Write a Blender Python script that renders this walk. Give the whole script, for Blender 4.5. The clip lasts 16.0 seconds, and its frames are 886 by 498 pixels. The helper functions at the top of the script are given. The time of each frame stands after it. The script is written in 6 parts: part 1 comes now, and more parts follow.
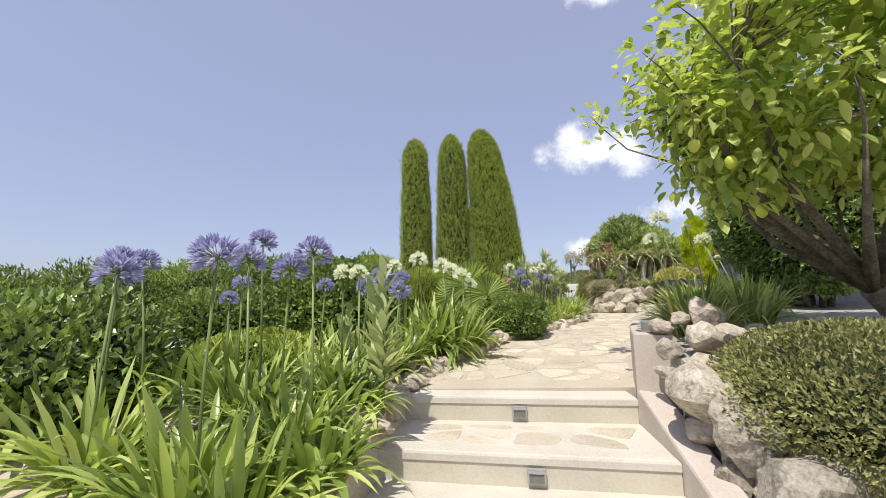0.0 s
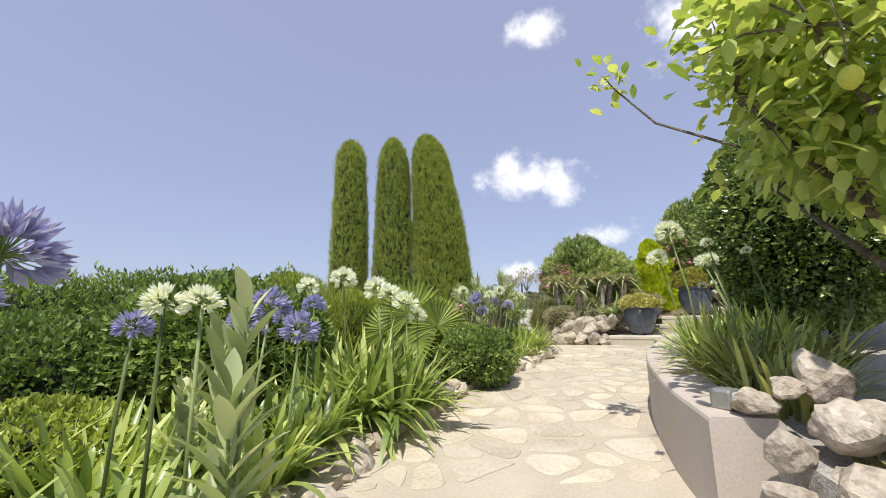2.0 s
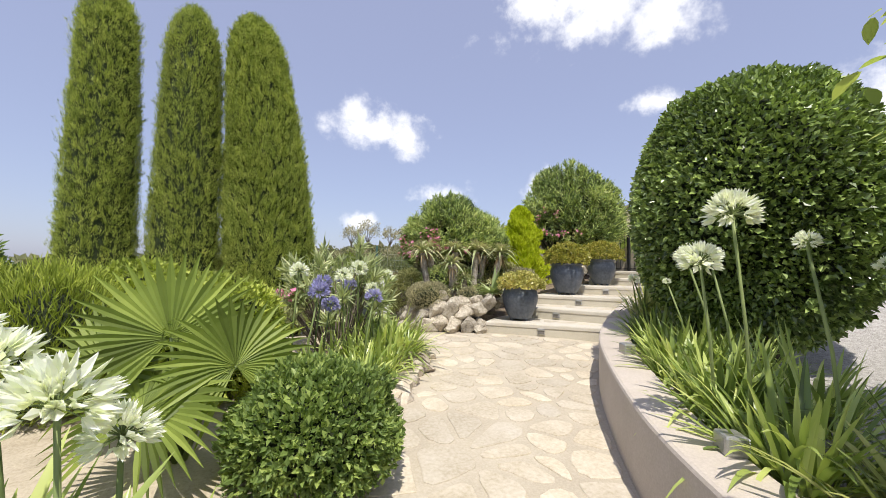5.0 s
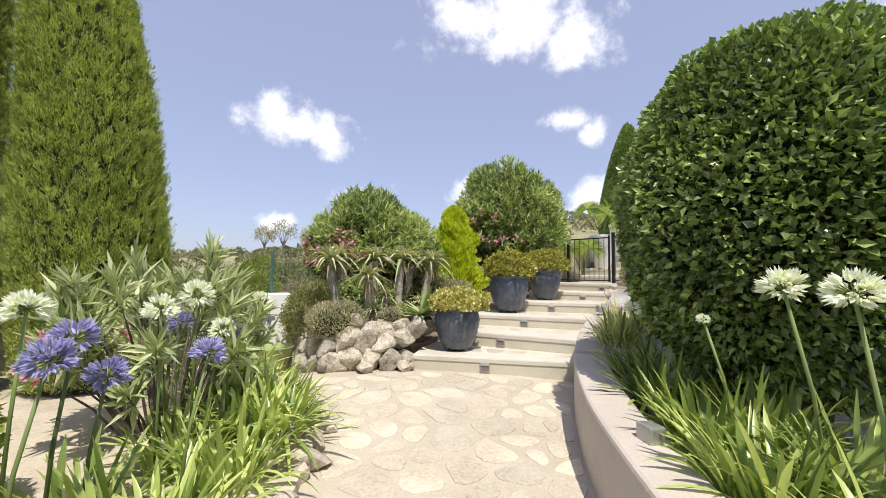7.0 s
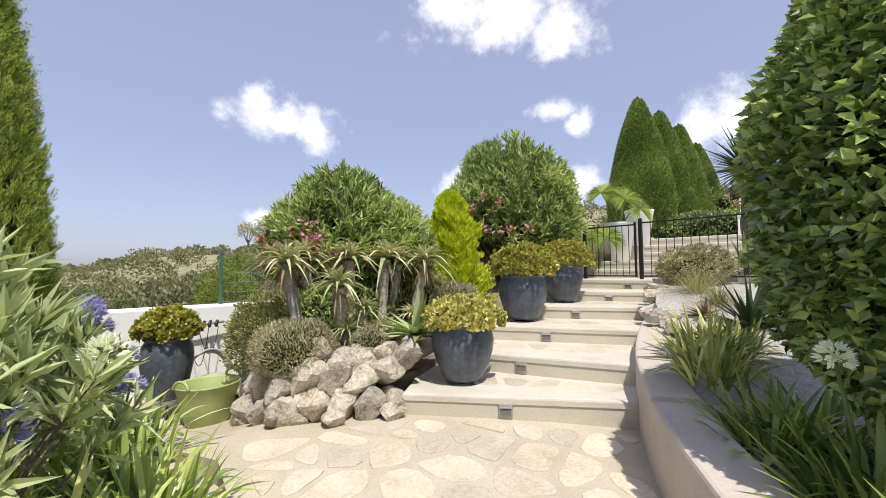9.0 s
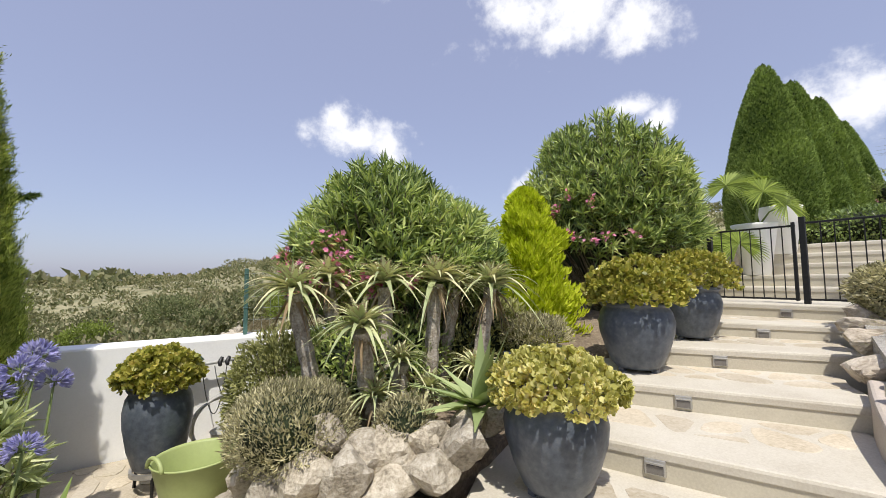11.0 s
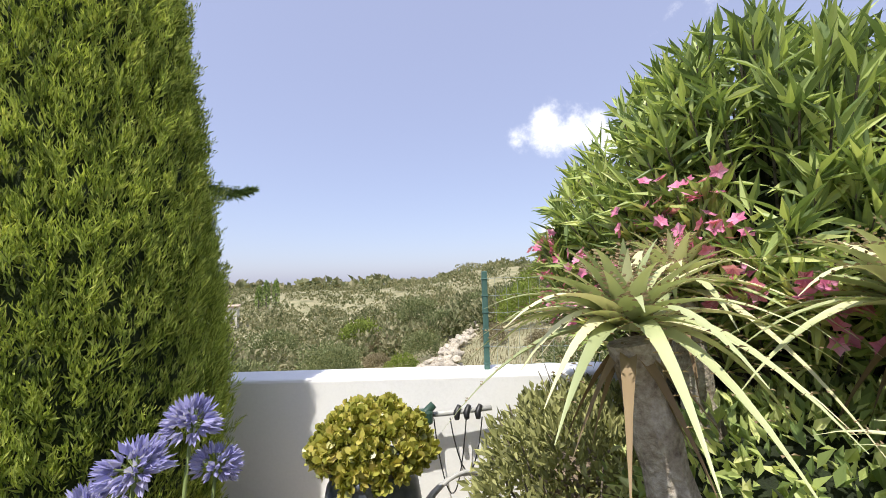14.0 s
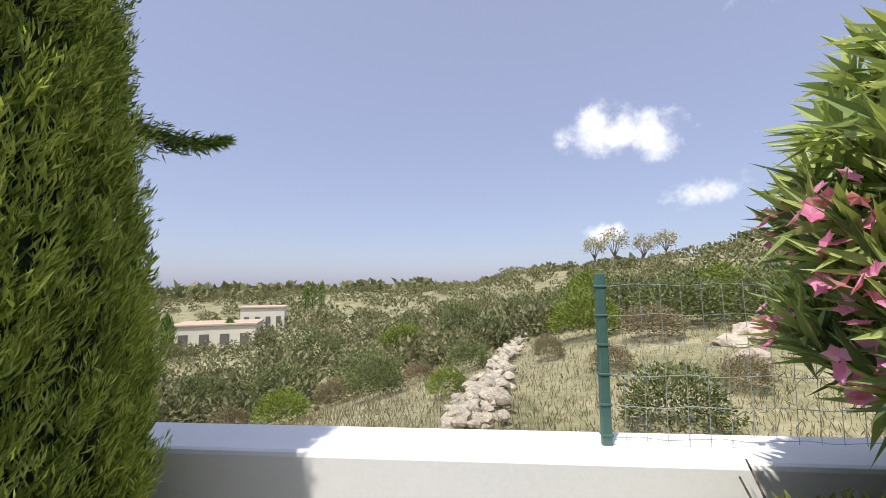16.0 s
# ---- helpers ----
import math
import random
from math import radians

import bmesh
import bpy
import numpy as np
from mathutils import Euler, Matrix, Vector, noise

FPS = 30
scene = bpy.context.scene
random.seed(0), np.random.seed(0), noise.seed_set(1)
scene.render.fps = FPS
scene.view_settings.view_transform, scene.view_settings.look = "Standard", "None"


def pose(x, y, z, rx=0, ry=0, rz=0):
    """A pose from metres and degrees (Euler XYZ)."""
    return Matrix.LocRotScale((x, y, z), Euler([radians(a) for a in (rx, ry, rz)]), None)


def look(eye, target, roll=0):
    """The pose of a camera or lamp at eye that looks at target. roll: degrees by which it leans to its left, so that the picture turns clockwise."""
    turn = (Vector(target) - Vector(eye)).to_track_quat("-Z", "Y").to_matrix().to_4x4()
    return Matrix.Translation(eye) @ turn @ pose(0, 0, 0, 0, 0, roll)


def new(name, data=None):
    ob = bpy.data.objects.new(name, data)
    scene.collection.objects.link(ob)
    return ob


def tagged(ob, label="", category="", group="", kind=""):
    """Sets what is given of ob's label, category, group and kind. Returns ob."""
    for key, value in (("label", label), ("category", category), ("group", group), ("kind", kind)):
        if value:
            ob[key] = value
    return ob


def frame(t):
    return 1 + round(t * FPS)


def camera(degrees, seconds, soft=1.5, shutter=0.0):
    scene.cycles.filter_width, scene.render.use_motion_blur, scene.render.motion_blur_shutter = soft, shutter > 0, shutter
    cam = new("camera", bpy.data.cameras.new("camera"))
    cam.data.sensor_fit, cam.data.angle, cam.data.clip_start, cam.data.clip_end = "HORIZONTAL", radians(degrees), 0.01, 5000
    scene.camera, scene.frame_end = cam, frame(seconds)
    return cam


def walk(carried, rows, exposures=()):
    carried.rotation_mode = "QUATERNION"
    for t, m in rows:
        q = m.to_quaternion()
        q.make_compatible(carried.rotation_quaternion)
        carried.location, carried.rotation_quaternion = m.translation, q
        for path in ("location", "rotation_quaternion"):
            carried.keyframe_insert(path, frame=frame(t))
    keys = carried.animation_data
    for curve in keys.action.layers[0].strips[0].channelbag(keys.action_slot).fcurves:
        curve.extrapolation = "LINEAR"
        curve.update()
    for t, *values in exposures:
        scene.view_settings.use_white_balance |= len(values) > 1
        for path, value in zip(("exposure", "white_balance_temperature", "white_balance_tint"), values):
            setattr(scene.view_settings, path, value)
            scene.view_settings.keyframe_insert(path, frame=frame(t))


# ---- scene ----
cam = camera(96.4, 16.0, 0.9)
METRES, EYE, TILT, LEAN, TURN = 10.5, 1.5, 7.5, 1.0, 0.0
ROWS = [
    (0.0, 0.0, 0.0, 0.0, 0.0, 0.0, -0.0),
    (0.5, 0.0027, 0.0307, -0.0037, -0.83, 1.63, -0.4),
    (1.0, -0.0003, 0.0642, -0.0055, -3.3, 3.07, -0.47),
    (1.5, 0.0004, 0.0984, -0.0098, -6.01, 3.48, -0.78),
    (2.0, 0.0014, 0.1302, -0.0042, -8.88, 3.18, -1.38),
    (2.5, -0.0003, 0.1649, -0.0053, -12.69, 2.66, -1.79),
    (3.0, 0.0001, 0.1984, -0.0, -16.21, 1.14, -2.21),
    (3.5, 0.0075, 0.2302, -0.0019, -18.52, -0.13, -3.22),
    (4.0, 0.0171, 0.2651, -0.0056, -23.02, -1.15, -4.23),
    (4.5, 0.0274, 0.2998, 0.0024, -27.66, -2.22, -4.96),
    (7.0, 0.1206, 0.4412, 0.0114, -42.64, -0.76, -6.83),
    (7.5, 0.1407, 0.4692, 0.0094, -44.33, -1.05, -6.22),
    (8.0, 0.1583, 0.4943, 0.0078, -45.23, -1.49, -5.54),
    (10.5, 0.2611, 0.5975, 0.0163, -38.04, -1.64, -5.1),
    (11.0, 0.2782, 0.6224, 0.0152, -34.02, -1.48, -4.49),
    (11.5, 0.291, 0.6433, 0.0136, -27.48, -1.48, -3.67),
    (12.0, 0.3017, 0.6688, 0.0141, -20.29, -1.69, -2.97),
    (12.5, 0.3039, 0.6993, 0.0095, -14.49, -1.38, -2.43),
    (13.0, 0.2991, 0.7296, 0.0074, -10.29, -1.09, -1.72),
    (13.5, 0.2966, 0.7605, 0.0013, -6.71, -1.71, -0.88),
    (14.0, 0.2945, 0.7895, -0.0026, -3.58, -2.55, -0.06),
    (14.5, 0.2905, 0.82, -0.0063, -0.58, -2.15, 0.62),
    (15.0, 0.2894, 0.8485, -0.0089, 2.32, -1.71, 0.96),
    (15.5, 0.2911, 0.8718, -0.0112, 4.01, -1.71, 0.62),
    (16.0, 0.2845, 0.8943, -0.0144, 2.55, -2.05, -0.16),
]
walk(cam, [(t, pose(0, 0, EYE, TILT, LEAN, TURN) @ pose(METRES * x, METRES * y, METRES * z, 90 + pitch, roll, yaw)) for t, x, y, z, yaw, pitch, roll in ROWS], ((0.0, -0.08), (4.5, -0.05), (8.0, 0.05), (10.5, -0.14), (11.0, -0.14), (12.5, 0.12), (14.5, 0.22), (16.0, -0.05)))

# ---- light ----
SUN_DIR = Vector((-0.42, -0.78, 1.72)).normalized()      # towards the sun
ELEV = math.asin(SUN_DIR.z)
world = bpy.data.worlds.new("world")
scene.world = world
world.use_nodes = True
wn, wl = world.node_tree.nodes, world.node_tree.links
wn.clear()
sky = wn.new("ShaderNodeTexSky")
sky.sky_type, sky.sun_disc = "NISHITA", False
sky.sun_elevation, sky.sun_rotation = ELEV, math.atan2(SUN_DIR.x, SUN_DIR.y)
sky.air_density, sky.dust_density, sky.ozone_density = 1.0, 1.6, 1.5
SKY_STRENGTH = 0.138
bg = wn.new("ShaderNodeBackground")
bg.inputs["Strength"].default_value = SKY_STRENGTH
wout = wn.new("ShaderNodeOutputWorld")
tc = wn.new("ShaderNodeTexCoord")


def wmath(op, a, b=None, c=None):
    n = wn.new("ShaderNodeMath")
    n.operation = op
    for i, v in enumerate((a, b, c)):
        if v is None:
            continue
        if isinstance(v, (int, float)):
            n.inputs[i].default_value = v
        else:
            wl.new(v, n.inputs[i])
    return n.outputs[0]


def cloud_blob(az, el, wide, high):
    """A soft puff centred at azimuth az (from +y to +x) and elevation el, in degrees."""
    a, e = radians(az), radians(el)
    c = Vector((math.sin(a) * math.cos(e), math.cos(a) * math.cos(e), math.sin(e)))
    right = Vector((math.cos(a), -math.sin(a), 0))
    upv = right.cross(c)
    dx = wn.new("ShaderNodeVectorMath")
    dx.operation = "DOT_PRODUCT"
    dx.inputs[1].default_value = right
    dy = wn.new("ShaderNodeVectorMath")
    dy.operation = "DOT_PRODUCT"
    dy.inputs[1].default_value = upv
    dz = wn.new("ShaderNodeVectorMath")
    dz.operation = "DOT_PRODUCT"
    dz.inputs[1].default_value = c
    for n in (dx, dy, dz):
        wl.new(tc.outputs["Generated"], n.inputs[0])
    u = wmath("DIVIDE", dx.outputs["Value"], math.tan(radians(wide)))
    v = wmath("DIVIDE", dy.outputs["Value"], math.tan(radians(high)))
    r = wmath("SQRT", wmath("ADD", wmath("MULTIPLY", u, u), wmath("MULTIPLY", v, v)))
    k = wmath("SUBTRACT", 1.0, r)
    front = wmath("GREATER_THAN", dz.outputs["Value"], 0.3)
    return wmath("SUBTRACT", wmath("MULTIPLY", wmath("ADD", k, 3.0), front), 3.0)


# azimuth, elevation, half width, half height
CLOUDS = ((22.4,20.0,7.6,3.0),(19.8,21.6,3.2,3.0),(26.2,18.6,3.6,3.4),(24.2,38.2,4.2,2.4),(53,33,13,5.2),(45,34.5,6,4),(61,31,6,4.5),(31.3,11.3,5.0,2.2),(20,7.0,3.2,1.5),(46,12.0,3.0,2.6),(64,11.5,4.0,3.2),(60.5,21.5,3.0,1.7),(64,19.5,2.2,1.8),(82,17,9.0,4.6),(96,24,8,4.5))
field = None
for spec in CLOUDS:
    b = cloud_blob(*spec)
    field = b if field is None else wmath("MAXIMUM", field, b)
puff = wn.new("ShaderNodeTexNoise")
puff.inputs["Scale"].default_value, puff.inputs["Detail"].default_value = 16.0, 6.0
puff.inputs["Roughness"].default_value = 0.62
wl.new(tc.outputs["Generated"], puff.inputs["Vector"])
dens = wmath("ADD", field, wmath("MULTIPLY", wmath("SUBTRACT", puff.outputs["Fac"], 0.5), 2.2))
ramp = wn.new("ShaderNodeMapRange")
ramp.interpolation_type = "SMOOTHSTEP"
ramp.inputs["From Min"].default_value, ramp.inputs["From Max"].default_value = 0.0, 0.9
wl.new(dens, ramp.inputs["Value"])
cmix = wn.new("ShaderNodeMix")
cmix.data_type = "RGBA"
cmix.inputs["B"].default_value = (9.0, 9.0, 9.3, 1)
wl.new(wmath("MULTIPLY", ramp.outputs["Result"], 0.93), cmix.inputs["Factor"])
haze = wn.new("ShaderNodeMix")
haze.data_type = "RGBA"
haze.inputs["B"].default_value = (4.78, 4.97, 7.22, 1)
haze.inputs["Factor"].default_value = 0.45
wl.new(sky.outputs[0], haze.inputs["A"])
wl.new(haze.outputs["Result"], cmix.inputs["A"])
wl.new(cmix.outputs["Result"], bg.inputs["Color"])
wl.new(bg.outputs[0], wout.inputs[0])

sun = new("sun", bpy.data.lights.new("sun", "SUN"))
sun.data.energy, sun.data.angle, sun.data.color = 5.0, radians(0.55), (1.0, 0.95, 0.86)
sun.matrix_world = look((0, 0, 30), Vector((0, 0, 30)) - SUN_DIR)

# ---- materials ----


def material(name, rough=0.8, metal=0.0):
    m = bpy.data.materials.new(name)
    m.use_nodes = True
    nt = m.node_tree
    bsdf = nt.nodes["Principled BSDF"]
    bsdf.inputs["Roughness"].default_value = rough
    bsdf.inputs["Metallic"].default_value = metal
    return m, nt.nodes, nt.links, bsdf


def ramp_node(nodes, links, fac, stops):
    r = nodes.new("ShaderNodeValToRGB")
    while len(r.color_ramp.elements) < len(stops):
        r.color_ramp.elements.new(0.5)
    for e, (p, c) in zip(r.color_ramp.elements, stops):
        e.position, e.color = p, (*c, 1)
    links.new(fac, r.inputs[0])
    return r.outputs[0]


def noise_node(nodes, links, scale, detail=5.0, rough=0.6, coord="Object"):
    t = nodes.new("ShaderNodeTexCoord")
    n = nodes.new("ShaderNodeTexNoise")
    n.inputs["Scale"].default_value, n.inputs["Detail"].default_value, n.inputs["Roughness"].default_value = scale, detail, rough
    if coord == "World":
        g = nodes.new("ShaderNodeNewGeometry")
        links.new(g.outputs["Position"], n.inputs["Vector"])
    else:
        links.new(t.outputs[coord], n.inputs["Vector"])
    return n.outputs["Fac"]


def mixed(nodes, links, fac, a, b, mode="MIX"):
    n = nodes.new("ShaderNodeMix")
    n.data_type, n.blend_type = "RGBA", mode
    for s, v in (("Factor", fac), ("A", a), ("B", b)):
        if isinstance(v, (int, float)):
            n.inputs[s].default_value = v
        elif isinstance(v, tuple):
            n.inputs[s].default_value = (*v, 1)
        else:
            links.new(v, n.inputs[s])
    return n.outputs["Result"]


def bump(nodes, links, bsdf, height, strength, distance):
    b = nodes.new("ShaderNodeBump")
    b.inputs["Strength"].default_value, b.inputs["Distance"].default_value = strength, distance
    links.new(height, b.inputs["Height"])
    links.new(b.outputs[0], bsdf.inputs["Normal"])


STUFF_PARTS = ("foliage", "leaves", "teeth", "stems", "twigs", "succulent_leaves", "dry_leaves", "crown", "flower_stalks", "bloom", "lavender_leaves", "twig_spray", "stem_cluster", "flower_stalk_spray")


def surface(name, dark, mid, light, scale=6.0, fine=60.0, rough=0.85, bump_strength=0.5, bump_depth=0.01, coord="World", random_tone=0.0, metal=0.0):
    """Two scales of noise over three tones, with relief."""
    m, n, l, b = material(name, rough, metal)
    big = noise_node(n, l, scale, 6, 0.65, coord)
    small = noise_node(n, l, fine, 4, 0.6, coord)
    mixv = n.new("ShaderNodeMath")
    mixv.operation = "MULTIPLY_ADD"
    l.new(small, mixv.inputs[0])
    mixv.inputs[1].default_value = 0.45
    half = n.new("ShaderNodeMath")
    half.operation = "MULTIPLY"
    l.new(big, half.inputs[0])
    half.inputs[1].default_value = 0.55
    l.new(half.outputs[0], mixv.inputs[2])
    col = ramp_node(n, l, mixv.outputs[0], ((0.34, dark), (0.5, mid), (0.66, light)))
    if random_tone:
        oi = n.new("ShaderNodeObjectInfo")
        tone = ramp_node(n, l, oi.outputs["Random"], ((0.0, (1 - random_tone,) * 3), (1.0, (1 + random_tone, 1 + random_tone * 0.9, 1 + random_tone * 0.7))))
        col = mixed(n, l, 1.0, col, tone, "MULTIPLY")
    l.new(col, b.inputs["Base Color"])
    bump(n, l, b, mixv.outputs[0], bump_strength, bump_depth)
    return m


def leafy(name, tones, rough=0.5, through_light=0.35, patch=1.5, gloss=0.4):
    """Foliage: each leaf its own tone, soft patches over the plant, light passing through the blades."""
    m, n, l, b = material(name, rough)
    g = n.new("ShaderNodeNewGeometry")
    big = noise_node(n, l, patch, 3, 0.5, "World")
    mv = n.new("ShaderNodeMath")
    mv.operation = "MULTIPLY_ADD"
    oi = n.new("ShaderNodeObjectInfo")
    sm = n.new("ShaderNodeMath")
    l.new(g.outputs["Random Per Island"], sm.inputs[0])
    l.new(oi.outputs["Random"], sm.inputs[1])
    fr = n.new("ShaderNodeMath")
    fr.operation = "FRACT"
    l.new(sm.outputs[0], fr.inputs[0])
    l.new(fr.outputs[0], mv.inputs[0])
    mv.inputs[1].default_value = 0.62
    h = n.new("ShaderNodeMath")
    h.operation = "MULTIPLY_ADD"
    l.new(big, h.inputs[0])
    h.inputs[1].default_value, h.inputs[2].default_value = 0.9, -0.26
    l.new(h.outputs[0], mv.inputs[2])
    col = ramp_node(n, l, mv.outputs[0], tuple((i / (len(tones) - 1), c) for i, c in enumerate(tones)))
    l.new(col, b.inputs["Base Color"])
    b.inputs["Specular IOR Level"].default_value = gloss
    tr = n.new("ShaderNodeBsdfTranslucent")
    bright = mixed(n, l, 1.0, col, (1.25, 1.3, 0.75), "MULTIPLY")
    l.new(bright, tr.inputs["Color"])
    mx = n.new("ShaderNodeMixShader")
    mx.inputs[0].default_value = through_light
    l.new(b.outputs[0], mx.inputs[1])
    l.new(tr.outputs[0], mx.inputs[2])
    l.new(mx.outputs[0], n["Material Output"].inputs["Surface"])
    return m


def plain(name, colour, rough=0.6, metal=0.0, vary=0.15, scale=25.0):
    c = Vector(colour)
    return surface(name, tuple(c * (1 - vary)), tuple(c), tuple(c * (1 + vary)), scale, scale * 8, rough, 0.15, 0.002, "Object", 0.0, metal)


M_STONE = surface("flagstone", (0.388, 0.328, 0.237), (0.522, 0.459, 0.36), (0.623, 0.563, 0.473), 3.0, 45.0, 0.8, 0.35, 0.006, "World", 0.14)
M_MORTAR = surface("mortar", (0.382, 0.33, 0.255), (0.46, 0.399, 0.308), (0.539, 0.478, 0.381), 2.0, 70.0, 0.9, 0.4, 0.004)
M_RENDER = surface("sand_render", (0.421, 0.363, 0.307), (0.498, 0.435, 0.378), (0.574, 0.507, 0.449), 1.6, 90.0, 0.88, 0.3, 0.003)
M_RISER = surface("cream_riser_render", (0.446, 0.404, 0.318), (0.522, 0.48, 0.385), (0.589, 0.546, 0.446), 2.0, 80.0, 0.87, 0.3, 0.003)
M_TREAD = surface("tread_render", (0.469, 0.423, 0.347), (0.552, 0.511, 0.432), (0.619, 0.578, 0.502), 2.2, 80.0, 0.85, 0.3, 0.003)
M_WHITE = surface("white_wall_paint", (0.80, 0.80, 0.79), (0.85, 0.85, 0.84), (0.88, 0.88, 0.87), 1.1, 60.0, 0.8, 0.2, 0.003)
M_ROCK = surface("limestone_rock", (0.153, 0.131, 0.099), (0.414, 0.369, 0.297), (0.594, 0.553, 0.477), 9.0, 55.0, 0.9, 1.0, 0.02, "World", 0.2)
M_ROCKW = surface("pale_rock", (0.184, 0.145, 0.106), (0.435, 0.378, 0.309), (0.602, 0.546, 0.468), 5.0, 28.0, 0.9, 0.9, 0.03, "World", 0.18)
M_SOIL = surface("garden_soil", (0.09, 0.065, 0.045), (0.20, 0.155, 0.11), (0.36, 0.29, 0.21), 3.0, 40.0, 0.95, 0.8, 0.02)
M_GRAVEL = surface("pale_gravel", (0.255, 0.23, 0.204), (0.442, 0.416, 0.383), (0.595, 0.57, 0.535), 30.0, 120.0, 0.9, 0.9, 0.02)
M_SAND = surface("sandy_soil", (0.36, 0.297, 0.216), (0.495, 0.423, 0.324), (0.594, 0.522, 0.414), 3.0, 60.0, 0.95, 0.6, 0.02)
M_HILL = surface("dry_hillside", (0.115, 0.130, 0.055), (0.275, 0.255, 0.14), (0.44, 0.39, 0.25), 0.5, 6.0, 0.95, 0.6, 0.05)
M_GLAZE = surface("blue_grey_glaze", (0.045, 0.055, 0.075), (0.085, 0.10, 0.125), (0.15, 0.165, 0.19), 3.5, 25.0, 0.38, 0.3, 0.006, "Object")
M_BUCKET = plain("green_rubber", (0.36, 0.42, 0.17), 0.55, 0, 0.06, 6)
M_IRON = plain("black_iron", (0.012, 0.012, 0.013), 0.5, 0.2)
M_STEEL = plain("lamp_frame_metal", (0.45, 0.44, 0.42), 0.4, 0.7)
M_LENS = plain("lamp_lens", (0.16, 0.15, 0.14), 0.15)
M_LENSW = plain("frosted_lens", (0.55, 0.57, 0.60), 0.2)
M_STEELW = plain("galvanised_wire", (0.40, 0.45, 0.42), 0.45, 0.6)
M_VILLA = plain("cream_villa_wall", (0.72, 0.68, 0.58), 0.85, 0, 0.05, 1)
M_TILE = plain("terracotta_roof", (0.52, 0.40, 0.30), 0.85, 0, 0.15, 2)
M_FENCE = plain("green_fence_metal", (0.07, 0.15, 0.13), 0.5, 0.1)
M_BARK = surface("grey_bark", (0.05, 0.04, 0.03), (0.14, 0.115, 0.085), (0.26, 0.23, 0.18), 12.0, 60.0, 0.95, 0.9, 0.02)
M_ALOESTEM = surface("aloe_stem_bark", (0.144, 0.108, 0.084), (0.360, 0.312, 0.252), (0.576, 0.528, 0.456), 14.0, 70.0, 0.95, 0.9, 0.02)
M_HOSE = plain("grey_hose", (0.42, 0.42, 0.40), 0.5)
M_TAP = plain("green_tap_plastic", (0.03, 0.07, 0.05), 0.4)
M_BLACKP = plain("black_plastic", (0.015, 0.015, 0.017), 0.45)
# Near-black green: the shade between leaves is put into this colour.
M_DARKCORE = surface("inner_foliage_shade", (0.009, 0.014, 0.005), (0.016, 0.025, 0.007), (0.025, 0.036, 0.012), 8.0, 50.0, 0.95, 0.8, 0.03)
# Dark green that carries the shade between cypress sprays in its colour.
M_CYPCORE = surface("inner_cypress_shade", (0.012, 0.019, 0.005), (0.027, 0.042, 0.01), (0.054, 0.075, 0.018), 14.0, 90.0, 0.95, 1.0, 0.03)

L_CYPRESS = leafy("cypress_sprays", ((0.054, 0.086, 0.02), (0.219, 0.281, 0.064), (0.52, 0.584, 0.152), (0.8, 0.8, 0.278)), 0.7, 0.3, 8.0, 0.15)
L_CONE = leafy("clipped_cypress_sprays", ((0.04, 0.07, 0.018), (0.175, 0.251, 0.066), (0.392, 0.494, 0.144)), 0.7, 0.25, 1.2, 0.15)
L_GLOSSY = leafy("glossy_dark_leaf", ((0.031, 0.053, 0.016), (0.199, 0.275, 0.082), (0.56, 0.692, 0.207)), 0.25, 0.15, 1.5, 0.75)
L_HEDGE = leafy("hedge_leaf", ((0.045, 0.073, 0.021), (0.184, 0.263, 0.073), (0.474, 0.566, 0.165)), 0.5, 0.3, 1.2, 0.3)
L_STRAP = leafy("agapanthus_leaf", ((0.063, 0.098, 0.024), (0.221, 0.301, 0.074), (0.498, 0.578, 0.17), (0.8, 0.8, 0.361)), 0.32, 0.32, 1.5, 0.6)
L_STRAPD = leafy("dark_agapanthus_leaf", ((0.051, 0.077, 0.025), (0.183, 0.228, 0.07), (0.476, 0.475, 0.152), (0.8, 0.8, 0.376)), 0.38, 0.28, 1.2, 0.4)
L_LEMON = leafy("lemon_leaf", ((0.12, 0.20, 0.04), (0.32, 0.41, 0.10), (0.54, 0.59, 0.18), (0.74, 0.74, 0.33)), 0.36, 0.45, 1.5, 0.5)
L_OLEANDER = leafy("oleander_leaf", ((0.055, 0.08, 0.031), (0.19, 0.264, 0.092), (0.481, 0.557, 0.191), (0.8, 0.8, 0.387)), 0.45, 0.25, 1.5, 0.35)
L_YELLOW = leafy("golden_conifer_spray", ((0.34, 0.40, 0.02), (0.56, 0.62, 0.04), (0.74, 0.76, 0.10)), 0.7, 0.4, 6.0, 0.15)
L_JADE = leafy("jade_leaf", ((0.091, 0.112, 0.021), (0.285, 0.294, 0.05), (0.518, 0.472, 0.111), (0.62, 0.48, 0.16)), 0.35, 0.25, 14.0, 0.5)
L_JADEP = leafy("pale_jade_leaf", ((0.258, 0.255, 0.052), (0.49, 0.468, 0.141), (0.704, 0.657, 0.272), (0.744, 0.58, 0.248)), 0.38, 0.25, 5.0, 0.45)
L_ALOE = leafy("aloe_leaf", ((0.202, 0.232, 0.105), (0.387, 0.436, 0.22), (0.611, 0.62, 0.351), (0.78, 0.702, 0.454)), 0.45, 0.12, 3.0, 0.4)
L_ALOEDRY = leafy("dry_aloe_leaf", ((0.14, 0.091, 0.056), (0.301, 0.221, 0.133), (0.44, 0.36, 0.24)), 0.8, 0.2, 3.0, 0.2)
